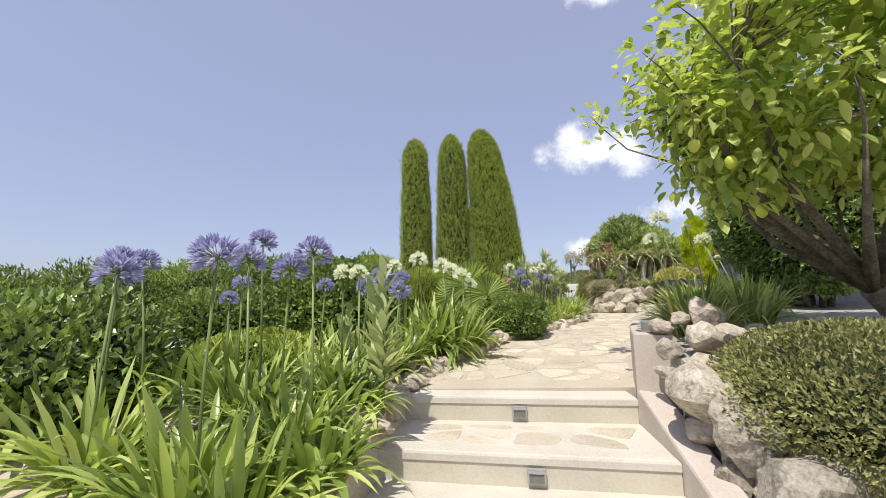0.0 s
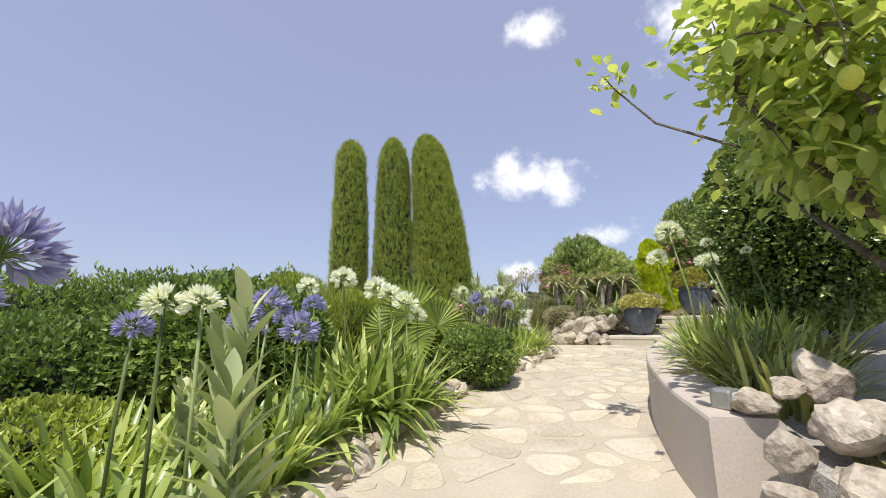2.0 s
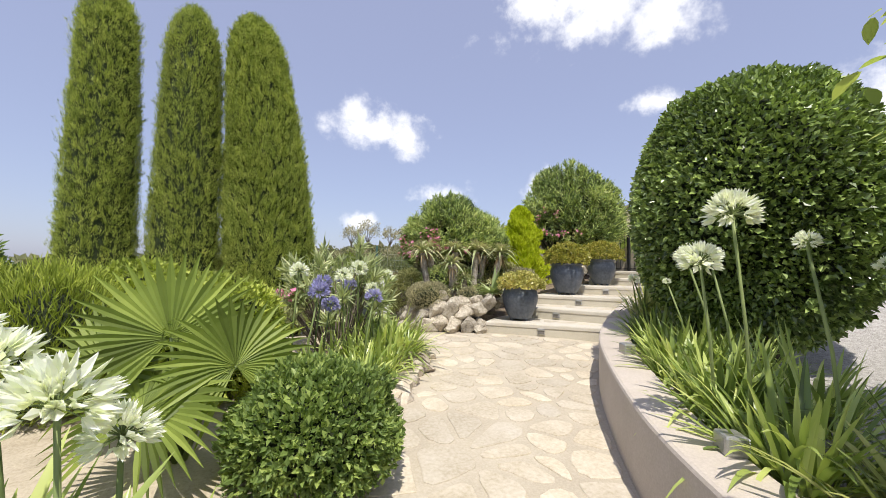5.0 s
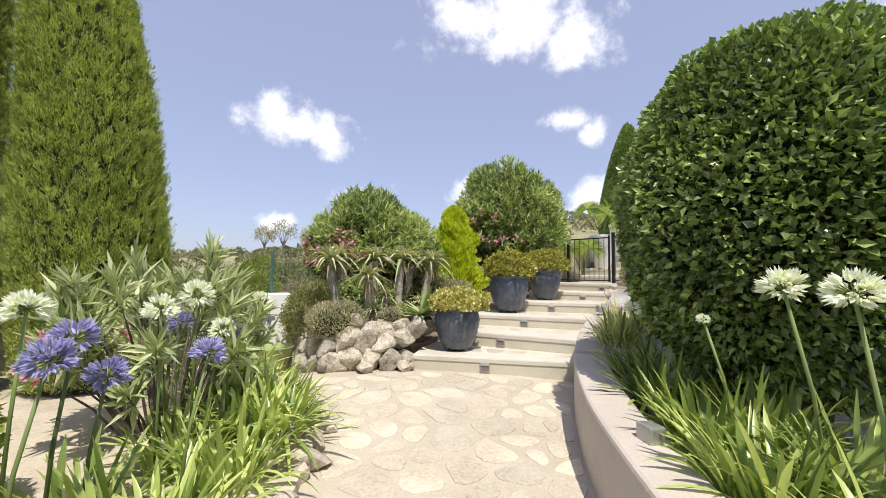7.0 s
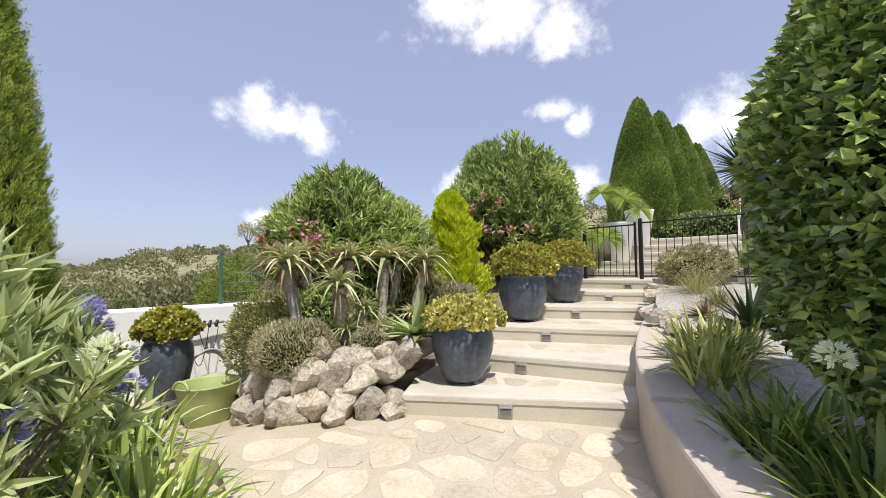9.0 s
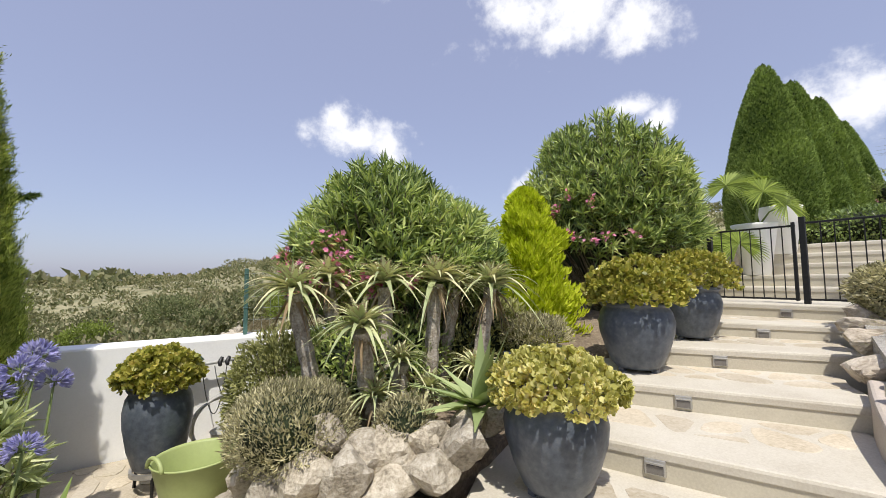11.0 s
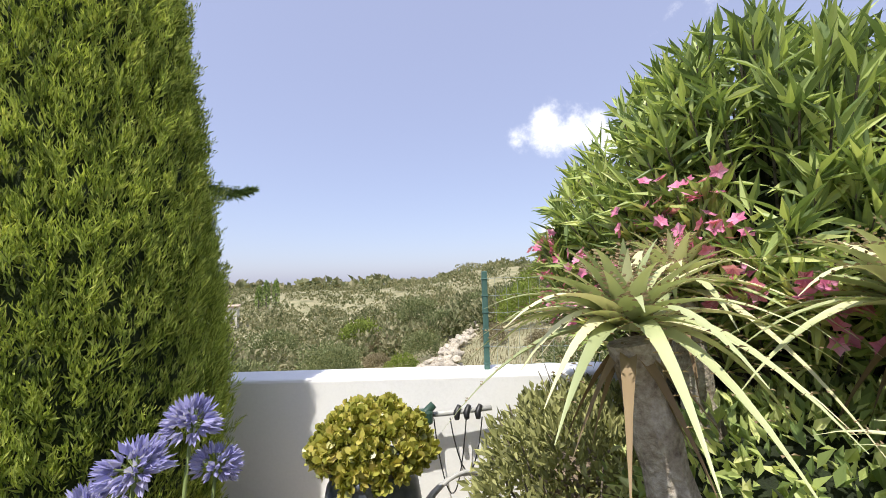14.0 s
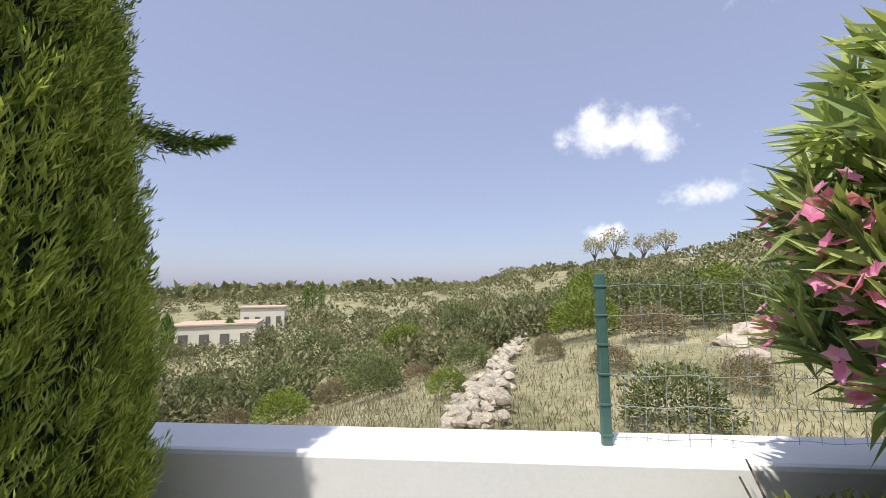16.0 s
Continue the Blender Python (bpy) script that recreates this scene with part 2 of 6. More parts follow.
L_AGAVE = leafy("agave_leaf", ((0.171, 0.223, 0.092), (0.323, 0.398, 0.18), (0.487, 0.551, 0.275)), 0.4, 0.15, 2.0, 0.4)
L_GREY = leafy("grey_green_leaf", ((0.107, 0.102, 0.062), (0.388, 0.359, 0.218), (0.8, 0.73, 0.478)), 0.8, 0.2, 4.0, 0.2)
L_OLIVE = leafy("low_shrub_leaf", ((0.07, 0.075, 0.026), (0.276, 0.281, 0.109), (0.576, 0.56, 0.25)), 0.6, 0.25, 2.5, 0.25)
L_SCRUB = leafy("scrub_leaf", ((0.071, 0.092, 0.041), (0.178, 0.207, 0.093), (0.335, 0.335, 0.175)), 0.8, 0.2, 0.6, 0.15)
L_SCRUBD = leafy("dry_scrub_leaf", ((0.111, 0.097, 0.056), (0.246, 0.206, 0.128), (0.423, 0.353, 0.247)), 0.9, 0.2, 0.6, 0.1)
L_PALM = leafy("fan_palm_leaf", ((0.065, 0.09, 0.018), (0.211, 0.277, 0.058), (0.445, 0.524, 0.127)), 0.5, 0.4, 2.0, 0.3)
L_GRASS = leafy("feather_grass_blade", ((0.1, 0.1, 0.045), (0.327, 0.307, 0.163), (0.608, 0.569, 0.343)), 0.8, 0.3, 2.0, 0.2)
L_YUCCA = leafy("yucca_blade", ((0.01, 0.022, 0.01), (0.048, 0.082, 0.034), (0.132, 0.185, 0.079)), 0.45, 0.15, 2.0, 0.4)
L_LIME = leafy("lime_green_leaf", ((0.088, 0.117, 0.021), (0.34, 0.404, 0.077), (0.748, 0.784, 0.188)), 0.6, 0.35, 1.5, 0.25)
L_YOUNG = leafy("young_oleander_leaf", ((0.124, 0.153, 0.069), (0.4, 0.454, 0.234), (0.799, 0.8, 0.514)), 0.5, 0.3, 3.0, 0.3)
L_PADDLE = leafy("paddle_leaf", ((0.40, 0.38, 0.24), (0.50, 0.47, 0.32), (0.58, 0.55, 0.40)), 0.6, 0.1, 3.0, 0.3)
L_SCRUB2 = leafy("green_scrub_leaf", ((0.083, 0.118, 0.022), (0.196, 0.248, 0.05), (0.323, 0.378, 0.097)), 0.8, 0.25, 0.6, 0.15)
L_SCRUBFAR = leafy("far_scrub_leaf", ((0.072, 0.083, 0.039), (0.16, 0.176, 0.088), (0.272, 0.259, 0.149), (0.412, 0.364, 0.241)), 0.9, 0.2, 0.12, 0.1)
P_BLUE = leafy("blue_petal", ((0.30, 0.29, 0.62), (0.44, 0.42, 0.78), (0.64, 0.61, 0.90)), 0.6, 0.4, 9.0, 0.2)
P_WHITE = leafy("white_petal", ((0.806, 0.840, 0.750), (0.880, 0.880, 0.880), (0.880, 0.880, 0.880)), 0.6, 0.35, 9.0, 0.2)
P_PINK = leafy("pink_petal", ((0.62, 0.12, 0.27), (0.80, 0.30, 0.50), (0.85, 0.52, 0.70)), 0.6, 0.35, 9.0, 0.2)
L_STEM = leafy("flower_stem_green", ((0.06, 0.09, 0.025), (0.192, 0.25, 0.086), (0.371, 0.437, 0.185)), 0.5, 0.1, 3.0, 0.3)
M_LEMON = plain("lemon_peel", (0.48, 0.50, 0.06), 0.45, 0, 0.12, 20)

# ---- mesh tools ----
rng = np.random.default_rng(7)


def mesh_ob(name, verts, faces, mat, parent=None, label="", smooth=False):
    me = bpy.data.meshes.new(name)
    me.from_pydata([tuple(v) for v in verts] if not isinstance(verts, np.ndarray) else verts.tolist(), [], faces if isinstance(faces, list) else faces.tolist())
    me.materials.append(mat)
    if smooth:
        me.polygons.foreach_set("use_smooth", [True] * len(me.polygons))
    me.update()
    ob = new(name, me)
    if parent:
        ob.parent = parent
    if label:
        ob["label"] = label
    if parent and name in STUFF_PARTS:
        ob["kind"] = "stuff"
    return ob


def pieces(name, V, F, per_v, mat, parent, smooth=True):
    """One object for each leaf of a joined set in which every leaf has per_v points."""
    F = np.asarray(F)
    per_f = len(F) * per_v // len(V)
    base = F[:per_f]
    for k in range(len(V) // per_v):
        mesh_ob(name, V[k * per_v:(k + 1) * per_v], base, mat, parent, smooth=smooth)


def part(name, bm, mat, parent=None, label="", smooth=False):
    me = bpy.data.meshes.new(name)
    bm.to_mesh(me)
    bm.free()
    me.materials.append(mat)
    if smooth:
        me.polygons.foreach_set("use_smooth", [True] * len(me.polygons))
    ob = new(name, me)
    if parent:
        ob.parent = parent
    if label:
        ob["label"] = label
    return ob


def thing(name, x, y, z, label, category, group="", kind="", turn=0.0, scale=1.0):
    e = new(name)
    e.empty_display_size = 0.1
    e.matrix_world = pose(x, y, z, 0, 0, turn) @ Matrix.Diagonal((scale, scale, scale, 1))
    return tagged(e, label, category, group, kind)


def unit(a):
    return a / np.maximum(np.linalg.norm(a, axis=-1, keepdims=True), 1e-9)


def diamonds(P, D, N, L, W, fold=0.25):
    """Small folded leaves: base P, along D, face towards N."""
    n = len(P)
    D = unit(D)
    S = unit(np.cross(D, N))
    U = np.cross(S, D)
    L, W = np.broadcast_to(L, n)[:, None], np.broadcast_to(W, n)[:, None]
    mid = P + D * L * 0.45 + U * W * fold
    V = np.stack([P, mid - S * W / 2, P + D * L - U * L * 0.08, mid + S * W / 2], 1).reshape(-1, 3)
    i = np.arange(n)[:, None] * 4
    F = np.concatenate([i + [0, 2, 1], i + [0, 3, 2]], 0)
    return V, F


def blades(P, D, L, W, droop, seg=5, fold=0.22, shape="strap", spread_side=None):
    """Long leaves that arch under their weight: three points across, seg pieces along."""
    n = len(P)
    D = unit(D)
    L, W, droop = (np.broadcast_to(a, n).astype(float) for a in (L, W, droop))
    S = np.cross(D, np.array([0, 0, 1.0]))
    S = unit(S + 1e-6)
    if spread_side is not None:
        S = unit(S + spread_side)
    rows = []
    for k in range(seg + 1):
        s = k / seg
        c = P + D * (L * s)[:, None] + np.array([0, 0, -1.0]) * (droop * L * s * s)[:, None]
        if shape == "strap":
            w = (0.62 + 0.38 * min(1, s * 3)) * (1 - max(0, (s - 0.55) / 0.45) ** 1.6)
        elif shape == "sword":
            w = (1 - s ** 1.3) * (0.9 + 0.25 * math.sin(math.pi * min(1, s * 2)))
        else:
            w = math.sin(math.pi * (0.06 + 0.94 * s)) ** 0.8
        w = max(w, 0.03)
        Uv = np.cross(S, D)
        edge = S * (W * w / 2)[:, None]
        lift = Uv * (W * w * fold)[:, None]
        rows.append(np.stack([c - edge + lift, c, c + edge + lift], 1))
    V = np.stack(rows, 1).reshape(-1, 3)
    per = (seg + 1) * 3
    f = []
    for k in range(seg):
        a = k * 3
        f += [[a, a + 1, a + 4, a + 3], [a + 1, a + 2, a + 5, a + 4]]
    f = np.array(f)
    F = (np.arange(n)[:, None, None] * per + f[None]).reshape(-1, 4)
    return V, F


def joined(parts_list):
    vs, fs, o = [], [], 0
    for V, F in parts_list:
        vs.append(V)
        fs += (F + o).tolist()
        o += len(V)
    return np.concatenate(vs), fs


def sphere_dirs(n, up_from=-1.0):
    z = rng.uniform(up_from, 1, n)
    a = rng.uniform(0, 2 * math.pi, n)
    r = np.sqrt(1 - z * z)
    return np.stack([r * np.cos(a), r * np.sin(a), z], 1)


def lump(P, amount, scale, seed=0.0):
    """Uneven outline: a factor per direction."""
    return np.array([1 + amount * noise.noise(Vector(p) * scale + Vector((seed, seed * 1.7, -seed))) for p in P])


def tube(points, radii, sides=7):
    """A bent round rod along points."""
    pts = [Vector(p) for p in points]
    V, F = [], []
    for i, p in enumerate(pts):
        d = (pts[min(i + 1, len(pts) - 1)] - pts[max(i - 1, 0)]).normalized()
        a = d.orthogonal().normalized() if i == 0 else (a - d * a.dot(d)).normalized()
        b = d.cross(a)
        r = radii[i] if isinstance(radii, (list, tuple)) else radii
        for k in range(sides):
            t = 2 * math.pi * k / sides
            V.append(p + (a * math.cos(t) + b * math.sin(t)) * r)
    m = len(pts)
    for i in range(m - 1):
        for k in range(sides):
            F.append([i * sides + k, i * sides + (k + 1) % sides, (i + 1) * sides + (k + 1) % sides, (i + 1) * sides + k])
    F.append(list(range(sides))[::-1])
    F.append([(m - 1) * sides + k for k in range(sides)])
    return np.array([tuple(v) for v in V]), F


def tubes(specs, sides=6):
    vs, fs, o = [], [], 0
    for pts, rad in specs:
        V, F = tube(pts, rad, sides)
        vs.append(V)
        fs += [[i + o for i in f] for f in F]
        o += len(V)
    return np.concatenate(vs), fs


def lathe(profile, sides=36):
    V, F = [], []
    for r, z in profile:
        for k in range(sides):
            a = 2 * math.pi * k / sides
            V.append((r * math.cos(a), r * math.sin(a), z))
    for i in range(len(profile) - 1):
        for k in range(sides):
            F.append([i * sides + k, i * sides + (k + 1) % sides, (i + 1) * sides + (k + 1) % sides, (i + 1) * sides + k])
    F.append(list(range(sides))[::-1])
    return np.array(V), F


def rock_mesh(name, seed, mat, sub=3, flat=0.75, rough_amount=0.35):
    bm = bmesh.new()
    bmesh.ops.create_icosphere(bm, subdivisions=sub, radius=0.5)
    off = Vector((seed * 3.1, seed * 1.3, -seed * 2.2))
    cuts = [(Vector(d), rng.uniform(0.26, 0.38)) for d in sphere_dirs(10)]
    for v in bm.verts:
        d = v.co.normalized()
        r = 0.52
        for c, far in cuts:
            q = d.dot(c)
            if q > 0.2:
                r = min(r, far / q)
        r *= 1 + rough_amount * 0.2 * noise.noise(d * 2.2 + off) + rough_amount * 0.16 * noise.noise(d * 6.0 + off) + 0.05 * noise.noise(d * 15.0 + off)
        v.co = d * r * 1.15
        v.co.z *= flat
    me = bpy.data.meshes.new(name)
    bm.to_mesh(me)
    bm.free()
    me.materials.append(mat)
    return me


def box_bm(sx, sy, sz, bevel=0.0, at=(0, 0, 0)):
    bm = bmesh.new()
    bmesh.ops.create_cube(bm, size=1.0)
    bmesh.ops.scale(bm, vec=(sx, sy, sz), verts=bm.verts)
    if bevel:
        bmesh.ops.bevel(bm, geom=bm.edges[:], offset=bevel, segments=2, affect="EDGES", profile=0.5)
    bmesh.ops.translate(bm, vec=at, verts=bm.verts)
    return bm


def prism_bm(poly, z0, z1, bevel=0.0):
    """An upright slab over a plan outline; z0 and z1 numbers or functions of (x, y)."""
    f0 = z0 if callable(z0) else (lambda x, y: z0)
    f1 = z1 if callable(z1) else (lambda x, y: z1)
    bm = bmesh.new()
    lo = [bm.verts.new((x, y, f0(x, y))) for x, y in poly]
    hi = [bm.verts.new((x, y, f1(x, y))) for x, y in poly]
    top = bm.faces.new(hi)
    bm.faces.new(lo[::-1])
    n = len(poly)
    for i in range(n):
        bm.faces.new((lo[i], lo[(i + 1) % n], hi[(i + 1) % n], hi[i]))
    bmesh.ops.recalc_face_normals(bm, faces=bm.faces)
    if bevel:
        bmesh.ops.bevel(bm, geom=[e for e in top.edges], offset=bevel, segments=2, affect="EDGES", profile=0.5)
    return bm

# ---- ground and hillside ----


def path_z(x, y):
    k = max(0.0, min(1.0, (y - 8.4) / 1.3))
    return min(0.80 + 0.073 * (y - 2.9) + 0.02 * (x - 0.5), 1.2) - 0.24 * k * k * (3 - 2 * k)


END = Vector((3.0, 9.3))
RIDGE = ((-180, -1.5), (-60, -1.2), (-28, -0.45), (-10, 0.1), (2, 0.7), (8, 2.4), (20, 3.2), (30, 4.6), (38, 6.6), (60, 9.0), (90, 7.0), (130, 1.0), (180, -1.5))


def ridge_el(a):
    for (a0, e0), (a1, e1) in zip(RIDGE, RIDGE[1:]):
        if a <= a1:
            k = (a - a0) / (a1 - a0)
            return e0 + (e1 - e0) * k * k * (3 - 2 * k)
    return RIDGE[-1][1]


def smooth01(v):
    v = max(0.0, min(1.0, v))
    return v * v * (3 - 2 * v)


def hill_z(x, y):
    """Open hillside beyond the white wall: a dip, a ridge, then the far plain."""
    dx, dy = x - END.x, y - END.y
    r = math.hypot(dx, dy)
    a = math.degrees(math.atan2(dx, dy))
    right = smooth01((a + 10) / 40)
    near = 0.75
    dip = -1.1 - 2.2 * smooth01((5 - a) / 40) + 2.4 * right
    rr = 75.0 + 25 * smooth01((10 - a) / 30)
    ridge = 2.5 + rr * math.tan(radians(ridge_el(a))) - 1.5
    z = near + (dip - near) * smooth01((r - 2.5) / 18)
    z += (ridge - dip) * smooth01((r - 20) / (rr - 20))
    far = -4.0
    z += (far - ridge) * smooth01((r - rr) / 260)
    z += 0.35 * noise.noise(Vector((x * 0.12, y * 0.12, 0))) * smooth01((r - 4) / 10) + 2.0 * noise.noise(Vector((x * 0.02, y * 0.02, 3))) * smooth01((r - 25) / 40)
    return z


def ground_z(x, y):
    garden = path_z(x, y) - 0.4
    if y < 3.4:
        garden = max(0.0, 0.42 - 0.33 * (3.4 - y)) - 0.1
    k = smooth01((y - 10.95) / 0.25)
    side = smooth01((abs(x - 4) - 16) / 10)
    g = garden * (1 - k) + hill_z(x, y) * k if y > 10.9 else garden
    if y <= 10.9 and side > 0:
        g = garden * (1 - side) + min(hill_z(x, y), 1.0) * side
    return g


rings = [0.0] + [0.35 * 1.078 ** i * (1 + 0.05 * i) for i in range(104)]
SECT = 240
gv = [(2.5, 9.0, ground_z(2.5, 9.0))]
for r in rings[1:]:
    for k in range(SECT):
        a = 2 * math.pi * k / SECT
        x, y = 2.5 + r * math.sin(a), 9.0 + r * math.cos(a)
        gv.append((x, y, ground_z(x, y)))
gf = [[0, 1 + (k + 1) % SECT, 1 + k] for k in range(SECT)]
for i in range(len(rings) - 2):
    for k in range(SECT):
        a, b = 1 + i * SECT, 1 + (i + 1) * SECT
        gf.append([a + k, a + (k + 1) % SECT, b + (k + 1) % SECT, b + k])
ground = mesh_ob("ground", gv, gf, M_HILL, smooth=True)
tagged(ground, "dry grassy hillside and soil reaching the horizon", "ground", kind="structure")

# ---- path, steps and walls ----
LEFT = [(-0.34, 2.53), (-0.25, 3.11), (-0.13, 3.54), (0.10, 4.1), (0.47, 4.55), (0.90, 5.25), (1.62, 5.95), (2.20, 6.55), (2.62, 7.15), (2.80, 7.6), (2.9, 8.2), (2.6, 8.9), (2.3, 9.6), (2.2, 10.85)]
RIGHT = [(1.24, 2.22), (1.36, 2.90), (1.62, 3.50), (2.10, 4.30), (2.62, 4.90), (3.40, 5.62), (4.05, 6.08), (4.56, 6.38)]


def prism(name, poly, z0, z1, mat, label, category, bevel=0.0, kind="structure"):
    ob = part(name, prism_bm(poly, z0, z1, bevel), mat)
    return tagged(ob, label, category, kind=kind)


def path_base():
    xs = [(-0.33, 3.3)] + [(x - 0.08, y) for x, y in LEFT[2:]] + [(4.4, 10.85), (4.4, 8.9), (4.3, 8.0), (5.15, 6.62), (4.62, 6.36)] + [(x + 0.06, y) for x, y in RIGHT[::-1][1:-2]] + [(1.5, 3.1)]
    return xs


def step_lamp(x, y, z, turn, group):
    """A small square recessed step lamp: frame, tilted lens, hood."""
    e = thing("step_lamp", x, y, z, "small square metal step light set in a sandy riser", "step light", group, turn=turn)
    bm = box_bm(0.105, 0.016, 0.085, 0.004)
    part("frame", bm, M_STEEL, e, "brushed metal frame")
    part("lens", box_bm(0.082, 0.01, 0.045, 0.002, (0, -0.008, -0.012)), M_LENS, e, "dark glass lens")
    part("hood", box_bm(0.09, 0.02, 0.012, 0.003, (0, -0.012, 0.022)), M_STEEL, e)
    return e


def garden_step(name, a, b, depth, z, h, label):
    """A step: rendered riser and a rounded, slightly proud tread slab, its front edge from a (left) to b (right)."""
    a, b = Vector((*a, 0)), Vector((*b, 0))
    run = (b - a)
    back = Vector((-run.y, run.x, 0)).normalized()
    e = thing(name, *((a + b) / 2).to_2d(), z - h, label, "step", "garden steps", "structure")
    base = e.matrix_world.translation
    lo = [a + back * 0.015, b + back * 0.015, b + back * depth, a + back * depth]
    riser = prism_bm([(p.x - base.x, p.y - base.y) for p in lo], -0.3, h - 0.055)
    part("riser", riser, M_RISER, e)
    hi = [a + back * 0.006, b + back * 0.006, b + back * depth, a + back * depth]
    tread = prism_bm([(p.x - base.x, p.y - base.y) for p in hi], h - 0.055, h, 0.018)
    part("tread", tread, M_TREAD, e, smooth=False)
    return e


garden_step("garden_step", (-0.38, 3.127), (1.36, 2.90), 0.42, 0.80, 0.18, "wide sandy rendered garden step with rounded edge")
garden_step("garden_step", (-0.48, 2.553), (1.27, 2.26), 0.72, 0.62, 0.18, "wide sandy rendered garden step with rounded edge")
garden_step("garden_step", (-0.60, 1.947), (1.20, 1.62), 0.72, 0.44, 0.18, "wide sandy rendered garden step with rounded edge")
garden_step("garden_step", (-0.55, 1.25), (1.15, 0.98), 0.75, 0.26, 0.18, "wide sandy rendered garden step with rounded edge")
prism("lower_landing", [(-0.9, -2.5), (1.5, -2.5), (1.3, 1.3), (-0.7, 1.4)], -0.2, 0.08, M_MORTAR, "pale mortar landing below the garden steps", "landing")
step_lamp(0.54, 3.0, 0.695, -7.5, "garden step lights")
step_lamp(0.51, 2.375, 0.515, -9, "garden step lights")

# stairs that climb beside the pots


def stair_front(i):
    """Left and right front corner of stair i, at the measured runs."""
    left = [(4.04, 8.0), (4.84, 8.32), (5.50, 8.5), (6.25, 8.64), (7.3, 8.75), (8.36, 8.88)][i]
    right = [(5.10, 6.62), (5.45, 6.83), (6.29, 7.06), (7.16, 7.22), (7.91, 7.38), (8.46, 7.52)][i]
    return left, right


STAIR_Z = (1.36, 1.53, 1.69, 1.85, 1.99, 2.14)
for i, z in enumerate(STAIR_Z):
    l, r = stair_front(i)
    d = 1.25 if i < 5 else 2.2
    r2 = Vector(r) + (Vector(r) - Vector(l)).normalized() * 0.16
    garden_step("stair_step", l, tuple(r2), d, z, 0.16, "broad sandy stone stair step with rounded nosing")
for i, y in enumerate((7.38, 7.65, 7.84, 7.93, 7.92, 7.94)):
    l, r = stair_front(i)
    x = l[0] + (r[0] - l[0]) * (y - l[1]) / (r[1] - l[1])
    step_lamp(x + 0.008, y, STAIR_Z[i] - 0.098, math.degrees(math.atan2(r[1] - l[1], r[0] - l[0])), "stair step lights")

# curved planter wall along the path, then up beside the stairs
WALL_H = 0.42


def smooth_line(pts, n=8):
    """A smooth plan curve through the points."""
    out = []
    p = [Vector(q) for q in pts]
    p = [p[0] * 2 - p[1]] + p + [p[-1] * 2 - p[-2]]
    for i in range(1, len(p) - 2):
        for k in range(n):
            t = k / n
            a, b, c, d = p[i - 1], p[i], p[i + 1], p[i + 2]
            out.append(0.5 * ((2 * b) + (c - a) * t + (2 * a - 5 * b + 4 * c - d) * t * t + (3 * b - a - 3 * c + d) * t ** 3))
    out.append(p[-2])
    return out


def offset_line(line, d):
    out = []
    for i, p in enumerate(line):
        t = (line[min(i + 1, len(line) - 1)] - line[max(i - 1, 0)]).normalized()
        out.append(p + Vector((t.y, -t.x)) * d)
    return out


wall_line = smooth_line(RIGHT[1:])
inner = offset_line(wall_line, 0.27)


def wall_bm(outer, inn, zbot, ztop, r=0.02):
    """A wall that follows a curve, with a softened top edge."""
    bm = bmesh.new()
    sec = []
    for o, q in zip(outer, inn):
        zt, zb = ztop(o.x, o.y), zbot(o.x, o.y)
        w = (q - o).normalized()
        ring = [(o.x, o.y, zb), (o.x, o.y, zt - r), (o.x + w.x * r * 0.3, o.y + w.y * r * 0.3, zt - r * 0.3), (o.x + w.x * r, o.y + w.y * r, zt),
                (q.x - w.x * r, q.y - w.y * r, zt), (q.x, q.y, zt - r), (q.x, q.y, zb)]
        sec.append([bm.verts.new(v) for v in ring])
    for s0, s1 in zip(sec, sec[1:]):
        for k in range(6):
            bm.faces.new((s0[k], s1[k], s1[k + 1], s0[k + 1]))
        bm.faces.new((s0[6], s1[6], s1[0], s0[0]))
    bm.faces.new(sec[0])
    bm.faces.new(sec[-1][::-1])
    bmesh.ops.recalc_face_normals(bm, faces=bm.faces)
    return bm


planter = part("planter_wall", wall_bm(wall_line, inner, lambda x, y: path_z(x, y) - 0.3, lambda x, y: path_z(x, y) + WALL_H), M_RENDER)
tagged(planter, "low curved sand-coloured rendered planter wall beside the path", "wall", kind="structure")
stair_line = smooth_line([(4.56, 6.38), (5.28, 6.72), (5.95, 6.93), (6.55, 7.06)])
stair_wall = part("stair_side_wall", wall_bm(stair_line, offset_line(stair_line, 0.27), lambda x, y: 0.9, lambda x, y: 1.58 + 0.22 * smooth01((x - 4.56) / 2.0)), M_RENDER)
tagged(stair_wall, "sand-coloured rendered side wall beside the stairs", "wall", kind="structure")
# low flank wall of the lower steps
flank = [Vector(p) for p in ((1.36, 2.92), (1.27, 2.26), (1.18, 1.5), (1.12, 0.6))]
flank_l = smooth_line([tuple(p) for p in flank])
flank_wall = part("flank_wall", wall_bm(offset_line(flank_l, -0.005), offset_line(flank_l, -0.18), lambda x, y: -0.2, lambda x, y: 0.86 - 0.31 * max(0, 2.9 - y)), M_RENDER)
tagged(flank_wall, "low sloping rendered side kerb of the garden steps", "wall", kind="structure")

